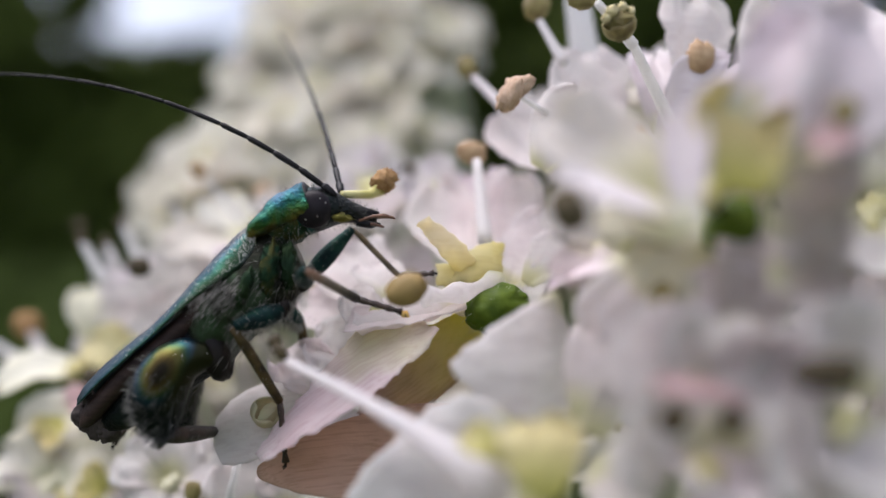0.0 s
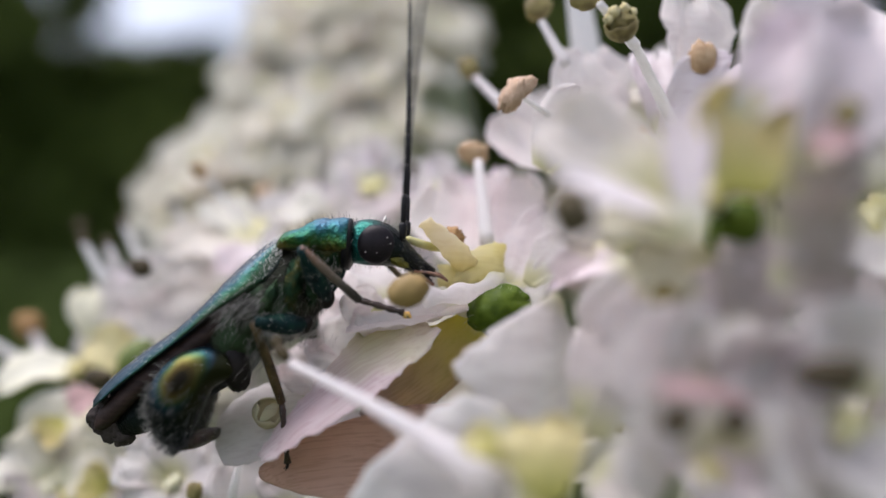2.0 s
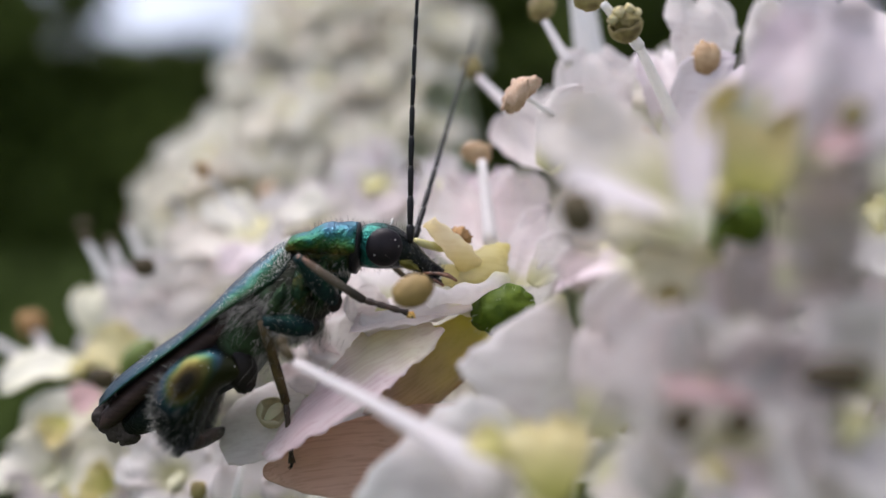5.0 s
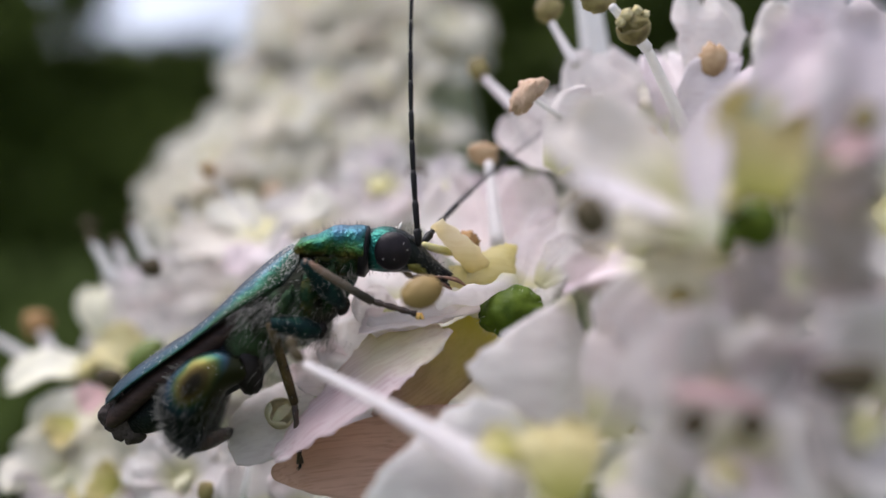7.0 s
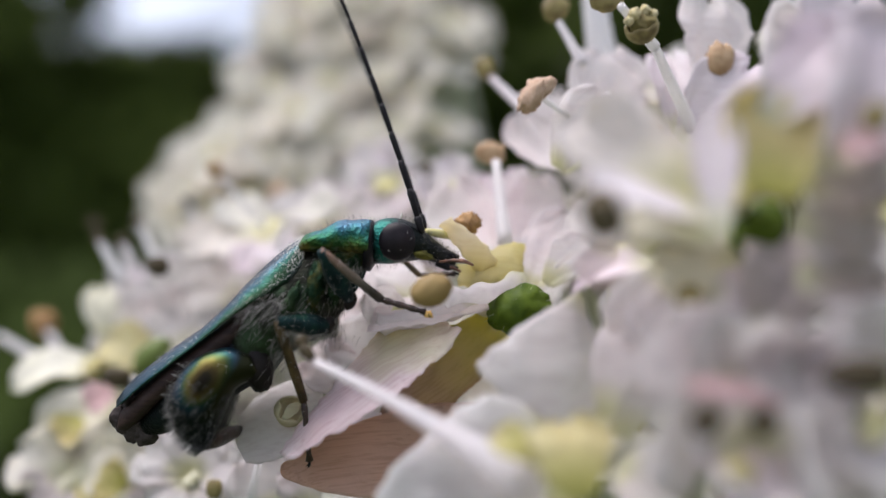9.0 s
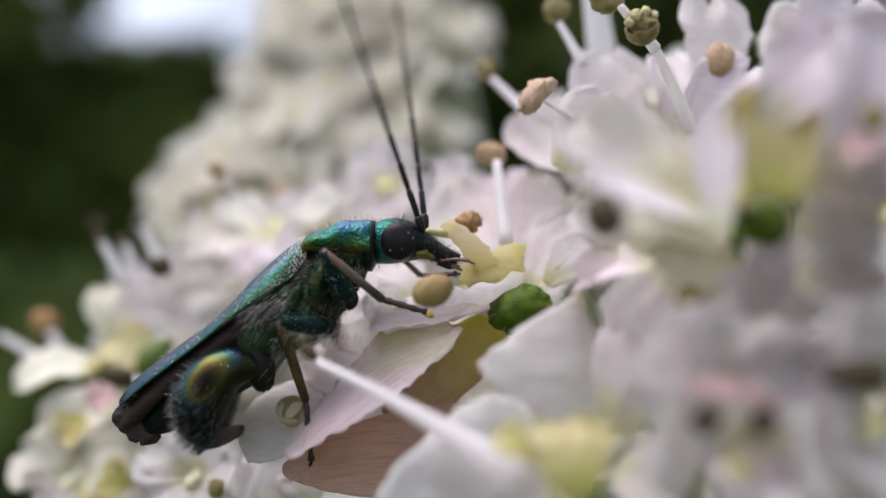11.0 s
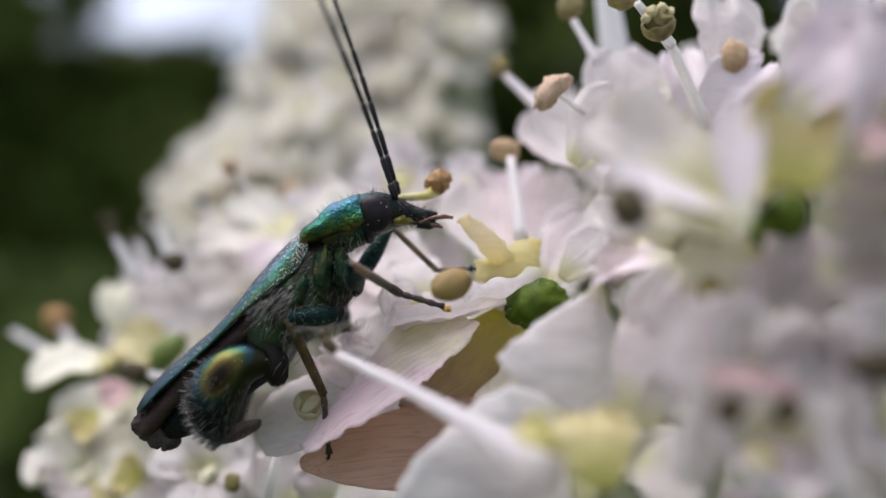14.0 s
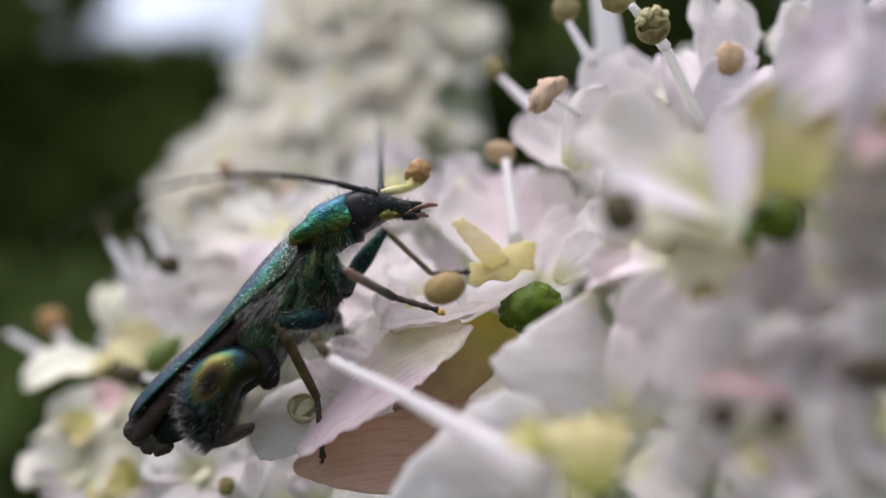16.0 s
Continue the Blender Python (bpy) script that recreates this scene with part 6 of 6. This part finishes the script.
for key, flip in (("hind_near", 1), ("hind_far", -1)):
    hip = V(LEGS["hind_near"][0])
    along = (V(LEGS["hind_near"][1]) - hip).normalized()
    up = along.cross(V(0, 1, 0)).normalized()
    side = up.cross(along)
    basis = Matrix((along, side, up))
    secs = []
    for o, i, w in zip(THIGH_OUT, THIGH_IN, THIGH_WIDE):
        lo, li = basis @ (V(o) - hip), basis @ (V(i) - hip)
        secs.append((lo, li, w))
    dense = smooth_sections(secs, 4)
    femur = part("hind_femur", loft(dense, 22, 2.1), THIGH, beetle, "hugely swollen green and gold thigh")
    r = surface_roots(dense[11:], 1000, rng, 0, 6.283, (2.6, 0, 0.0))
    tagged(part("leg_hair", hairs(r, [rng.uniform(0.16, 0.32) for _ in r], 0.0072, droop=0), BRISTLE, femur, "stiff dark bristles"), kind="stuff")
    r = surface_roots(dense[9:], 170, rng, -1.0, 1.0, (0.2, 0, 0.0))
    tagged(part("leg_hair", hairs(r, [rng.uniform(0.15, 0.3) for _ in r], 0.0075, droop=0), SETAE, femur, "fringe of pale bristles"), kind="stuff")
    BONES[key][0] = femur
    r = surface_roots(dense, 110, rng)
    tagged(part("pollen", grains([p + d * 0.01 for p, d in r], [0.005 + 0.016 * rng.random() ** 2 for _ in r]), POLLEN, femur), kind="stuff")
    part("trochanter", blob(V(LEGS[key][0]) + V(0.08, 0.1, 0.05), (0.34, 0.4, 0.7), (0.12, 0, -1), 0.15, 1.5, 2, 16), HIP_DARK, beetle, "dark brown hip joint", origin=LEGS[key][0])
for key in ("front_near", "front_far", "middle_near", "middle_far"):
    part("coxa", blob(LEGS[key][0], (0.15, 0.16, 0.26), (0.3, 0, 0.8), 0.1, 1, 2), HIP_DARK, beetle, "", origin=LEGS[key][0])

# antennae: a thick first joint, then eleven slim ones
ANTENNA_ROOT = {"near": (4.91, -0.42, 3.56), "far": (4.98, 0.42, 3.66)}
JOINT = 0.82
ANTENNAE = {}
for key in ANTENNA_ROOT:
    first = part("antenna", tube([(0, 0, 0), (0.15, 0, 0), (0.42, 0, 0), (0.5, 0, 0)], [0.06, 0.1, 0.12, 0.08], 8), BLACK, beetle, "long black threadlike feeler")
    chain = []
    for k in range(12):
        w = 0.085 * (1 - 0.055 * k)
        chain.append(part("antenna_joint", tube([(0, 0, 0), (JOINT * 0.1, 0, 0), (JOINT * 0.85, 0, 0), (JOINT * 1.02, 0, 0)], [w * 0.75, w * 0.95, w * 1.12, w * 0.7], 7), BLACK, first))
    ANTENNAE[key] = [first, chain]


# ---- what moves ----
# seconds, shift of the hips (right, up), rise of the body, bend of the neck shield, turn of the head (degrees, up positive)
BODY = [
    (0.0, -0.46, 0.3, 4.5, 22, -12), (0.6, -0.46, 0.3, 4.5, 22, -12), (1.0, -0.44, 0.28, 4.5, 20, -11), (1.2, -0.3, 0.1, 3, 6, -9), (1.5, 0.0, 0.12, 2, 1, -11), (2.0, 0.0, 0.05, 1, 0, -8), (3.0, 0.0, 0.0, 0, 0, -6), (3.5, 0.05, 0, 0, 0, -6),
    (4.2, 0.05, 0, 0, 0, -5), (6.3, 0.05, 0.0, 0, 0, -4), (7.0, 0.0, 0.0, -1, 0, -4), (7.6, 0.0, 0.0, -0.5, 0, -2), (8.0, 0, 0, 0, 0, 0), (9.0, 0.0, 0.0, 1, 0, 2), (11.3, 0.0, 0.0, 1, 0, 3), (12.5, 0.0, 0, 1.5, 0, 8), (12.7, 0.0, 0, 2.5, 1.5, 8),
    (12.9, -0.1, -0.05, 4, 6, 4), (13.1, -0.15, -0.08, 5.5, 8.5, 2), (13.4, -0.12, -0.05, 6, 12.5, -1), (14.0, -0.14, -0.06, 6.5, 14.5, -3), (14.5, -0.14, -0.06, 7, 15.5, -4), (15.2, -0.16, -0.06, 7.3, 16.2, -1), (16.0, -0.2, -0.05, 7.5, 16.5, 2),
]
# seconds, then for each feeler: angle in the plane of view, lean away from the viewer, bend along its length
FEELERS = [
    (0.0, 141, 0, 38, 108, 48, 10), (0.04, 141, 0, 37, 108, 48, 10), (0.1, 125, 30, 20, 98, 40, 5), (0.2, 130, 10, 15, 95, 15, 5), (0.3, 125, 20, 12, 105, 45, 5), (0.4, 128, 45, 10, 115, 55, 5), (0.5, 100, 0, 5, 104, 20, 5), (0.6, 153, 25, 10, 140, 45, 10), (0.7, 110, 35, 5, 95, 35, 0),
    (0.8, 150, 25, 45, 135, 50, 20), (0.9, 103, 25, 5, 88, 5, -4), (1.0, 152, 44, 15, 105, 62, 10), (1.1, 122, 10, 0, 92, 50, 0), (1.2, 125, 60, 5, 105, 65, 5), (1.3, 85, 45, -5, 75, 50, 0), (1.4, 148, 15, 8, 80, 60, 0), (1.5, 80, 50, -5, 84, 55, -5),
    (1.6, 73, 0, 0, 78, 30, 0), (1.8, 104, 0, 8, 84, 45, -8), (2.0, 87, 0, -5, 90, 20, 0), (2.2, 75, 10, -5, 66, 35, 0), (2.4, 92, 0, -5, 113, 20, 5), (2.5, 91, 0, -5, 64, 15, 0), (2.6, 82, 0, -5, 92, 25, 0), (2.8, 132, 48, 8, 98, 20, 0),
    (3.0, 77, 52, -5, 72, 62, 0), (3.2, 55, 40, 0, 84, 25, 0), (3.4, 92, 0, -3, 78, 20, -8), (3.5, 93, 8, -4, 90, 35, 0), (3.6, 121, 35, 8, 92, 10, 0), (3.8, 140, 45, 10, 115, 25, 5), (4.0, 100, 0, -14, 88, 76, 0), (4.2, 95, 0, -12, 84, 72, 0),
    (4.6, 125, 0, 8, 95, 20, 0), (5.0, 90, 0, -5, 75, 40, 0), (5.4, 130, 0, 10, 100, 20, 0), (5.8, 95, 0, -6, 80, 30, 0), (6.1, 112, 0, 4, 75, 50, 0), (6.3, 97, 0, -12, 64, 60, 0), (6.5, 100, 0, -8, 118, 66, 0), (6.6, 135, 45, 6, 112, 15, 6),
    (6.7, 91, 0, -4, 30, 45, 20), (6.9, 96, 0, -6, 56, 45, 0), (7.0, 95, 0, -10, 50, 40, -15), (7.1, 104, 0, -6, 116, 20, 8), (7.3, 97, 0, -8, 62, 55, 0), (7.5, 96, 0, -8, 62, 70, 0), (7.7, 102, 0, -6, 98, 20, 0), (7.9, 98, 0, -6, 85, 10, -6),
    (8.0, 135, 32, 8, 86, 10, -8), (8.1, 126, 45, 8, 112, 30, 5), (8.3, 143, 45, 6, 84, 50, 0), (8.5, 103, 0, -3, 122, 58, 0), (8.7, 97, 10, -6, 128, 30, 5), (8.9, 101, 0, -3, 118, 20, 8), (9.0, 106, 0, 10, 108, 15, 8), (9.1, 94, 0, -4, 104, 20, 2),
    (9.2, 80, 20, -5, 76, 30, 0), (9.6, 110, 0, 5, 95, 20, 0), (10.0, 90, 0, -5, 80, 30, 0), (10.4, 130, 0, 10, 105, 20, 5), (10.8, 95, 0, -5, 85, 30, 0), (11.1, 118, 0, 5, 108, 20, 0), (11.3, 131, 40, 10, 126, 58, 8), (11.5, 135, 38, 8, 122, 58, 8),
    (11.6, 99, 0, 0, 136, 45, 8), (11.7, 145, 20, 15, 100, 40, 0), (11.8, 116, 5, 0, 100, 65, 0), (11.9, 88, 10, -5, 95, 50, 0), (12.0, 112, 72, 8, 104, 72, 4), (12.1, 97, 20, -6, 100, 40, 0), (12.2, 135, 60, 10, 72, 50, 0), (12.3, 97, 10, -6, 145, 60, 5),
    (12.4, 140, 40, 15, 85, 50, 0), (12.5, 137, 40, 4, 84, 65, 0), (12.6, 130, 65, 8, 85, 60, 0), (12.7, 95, 10, -6, 148, 35, 8), (12.8, 138, 55, 10, 100, 50, 0), (12.9, 97, 20, -5, 93, 35, 0), (13.0, 151, 8, 6, 95, 70, 0), (13.1, 88, 20, -6, 102, 40, 0),
    (13.3, 93, 45, 0, 97, 50, 0), (13.5, 108, 73, 5, 100, 72, 0), (13.6, 88, 5, -5, 96, 40, 0), (13.7, 152, 0, 40, 110, 60, 0), (13.9, 150, 48, 20, 106, 15, 4), (14.0, 107, 5, 10, 106, 5, 8), (14.1, 137, 15, 10, 97, 10, -5), (14.3, 119, 0, 5, 96, 40, 0),
    (14.4, 165, 10, 30, 100, 60, 0), (14.5, 102, 66, 8, 98, 70, 0), (14.6, 150, 15, 8, 146, 25, 8), (14.7, 92, 0, -8, 88, 10, -6), (14.9, 86, 10, -6, 90, 30, 0), (14.96, 160, 24, 32, 96, 66, 0), (15.0, 163, 24, 32, 96, 66, 0), (15.03, 162, 24, 32, 96, 66, 0), (15.1, 86, 0, -5, 90, 45, 0), (15.2, 152, 5, 45, 76, 30, -15),
    (15.3, 62, 35, -10, 125, 50, 0), (15.4, 145, 46, 14, 84, 15, -6), (15.5, 147, 32, 10, 100, 5, -5), (15.6, 155, 10, 35, 105, 30, 0), (15.7, 68, 40, -5, 155, 55, 20), (15.8, 148, 8, 40, 98, 20, 0), (15.9, 98, 0, -5, 150, 50, 30), (15.96, 158, 8, 52, 104, 66, 0), (16.0, 161, 8, 52, 100, 68, 0),
]


def between(table, t):
    """Values of a table of rows at t, eased from row to row."""
    for a, b in zip(table, table[1:]):
        if t <= b[0]:
            k = (t - a[0]) / (b[0] - a[0])
            k = k * k * (3 - 2 * k)
            return [p + (q - p) * k for p, q in zip(a[1:], b[1:])]
    return list(table[-1][1:])


def mm_pose(p, turn):
    return Matrix.Translation(V(p) * MM) @ turn.to_4x4()


def tilt(deg):
    """A turn in the plane of view, up positive."""
    return Matrix.Rotation(radians(-deg), 3, "Y")


def aim(d, up):
    """A turn that lays a piece's x axis along d."""
    d = V(d).normalized()
    z = (V(up) - d * V(up).dot(d)).normalized()
    return Matrix((d, z.cross(d), z)).transposed()


def knee_of(hip, ankle, a, b, pole):
    """The knee of a leg of lengths a and b, bent towards pole."""
    d = ankle - hip
    reach = min(d.length, (a + b) * 0.999)
    d.normalize()
    x = (a * a - b * b + reach * reach) / (2 * reach)
    h = math.sqrt(max(1e-6, a * a - x * x))
    p = (pole - d * pole.dot(d)).normalized()
    return hip + d * x + p * h, hip + d * reach


def motions():
    times = sorted({round(k * 0.25, 2) for k in range(65)} | {r[0] for r in BODY})
    body = {t: between(BODY, t) for t in times}
    hips = V(HIP)
    walk(beetle, [(t, mm_pose(hips + V(x, 0, z), tilt(rise))) for t, (x, z, rise, arch, nod) in body.items()])
    neck = V(NECK)
    tuck = V(-0.68, 0, -0.05)  # the head draws back into the neck shield as the body rises
    shoulder = V(SHOULDER)
    walk(pr, [(t, mm_pose(shoulder, tilt(arch))) for t, (x, z, rise, arch, nod) in body.items()])
    walk(skull, [(t, mm_pose(shoulder + tilt(arch) @ (neck + tuck * (arch / 20) - shoulder), tilt(arch + nod))) for t, (x, z, rise, arch, nod) in body.items()])
    # feet hold their ground while the body rises and falls
    for key, (hip, knee, ankle, toe) in LEGS.items():
        hip, knee, ankle, toe = V(hip), V(knee), V(ankle), V(toe)
        a, b, c = SPAN[key]
        mid = hip + (ankle - hip) * ((knee - hip).dot(ankle - hip) / (ankle - hip).length_squared)
        pole = (knee - mid).normalized()
        rows = [[], [], []]
        for t, (x, z, rise, arch, nod) in body.items():
            back = tilt(-rise)
            held_ankle, held_toe = back @ (ankle - V(x, 0, z)), back @ (toe - V(x, 0, z))
            if key.startswith("hind"):
                held_knee = back @ (knee - V(x, 0, z) * 0.3)
                k = hip + (held_knee - hip).normalized() * a
                end = k + (held_ankle - k).normalized() * b
                rows[0].append((t, mm_pose(hip, aim(k - hip, (k - hip).cross(V(0, 1, 0))))))
            else:
                bent = pole.lerp(back @ V(-0.45, -0.8, 0.35), min(1.0, max(0.0, arch / 16))) if key == "front_near" else pole
                k, end = knee_of(hip, held_ankle, a, b, bent)
                rows[0].append((t, mm_pose(hip, aim(k - hip, pole))))
            rows[1].append((t, mm_pose(k, aim(end - k, V(0, 0, 1)))))
            rows[2].append((t, mm_pose(end, aim(held_toe - end, back @ V(0, 0, 1)))))
        for piece, r in zip(BONES[key], rows):
            walk(piece, r)
    # feelers
    for n, key in enumerate(("near", "far")):
        first, chain = ANTENNAE[key]
        rows, joints = [], [[] for _ in chain]
        # each pose is held for a moment between two flicks
        for t, row in [(0.0, FEELERS[0])] + [(r[0] + k, r) for r in FEELERS for k in (-0.012, 0.012) if 0 < r[0] + k < 16] + [(16.0, FEELERS[-1])]:
            x, z, rise, arch, nod = between(BODY, t)
            angle, lean, bend = row[1 + 3 * n:4 + 3 * n]
            root = shoulder + tilt(arch) @ (neck + tuck * (arch / 20) - shoulder) + tilt(arch + nod) @ (V(ANTENNA_ROOT[key]) - neck)
            away = radians(lean)
            a = radians(angle - rise)
            d = V(math.cos(a) * math.cos(away), math.sin(away), math.sin(a) * math.cos(away))
            flat = V(-math.sin(a), 0, math.cos(a))
            rows.append((t, mm_pose(root, aim(d, flat))))
            p, turn = V(0.46, 0, 0), 0.0
            for k, js in enumerate(joints):
                turn += bend / len(chain)
                q = tilt(turn)
                js.append((t, mm_pose(p, q)))
                p = p + q @ V(JOINT, 0, 0)
        walk(first, rows)
        for ob, r in zip(chain, joints):
            walk(ob, r)


motions()
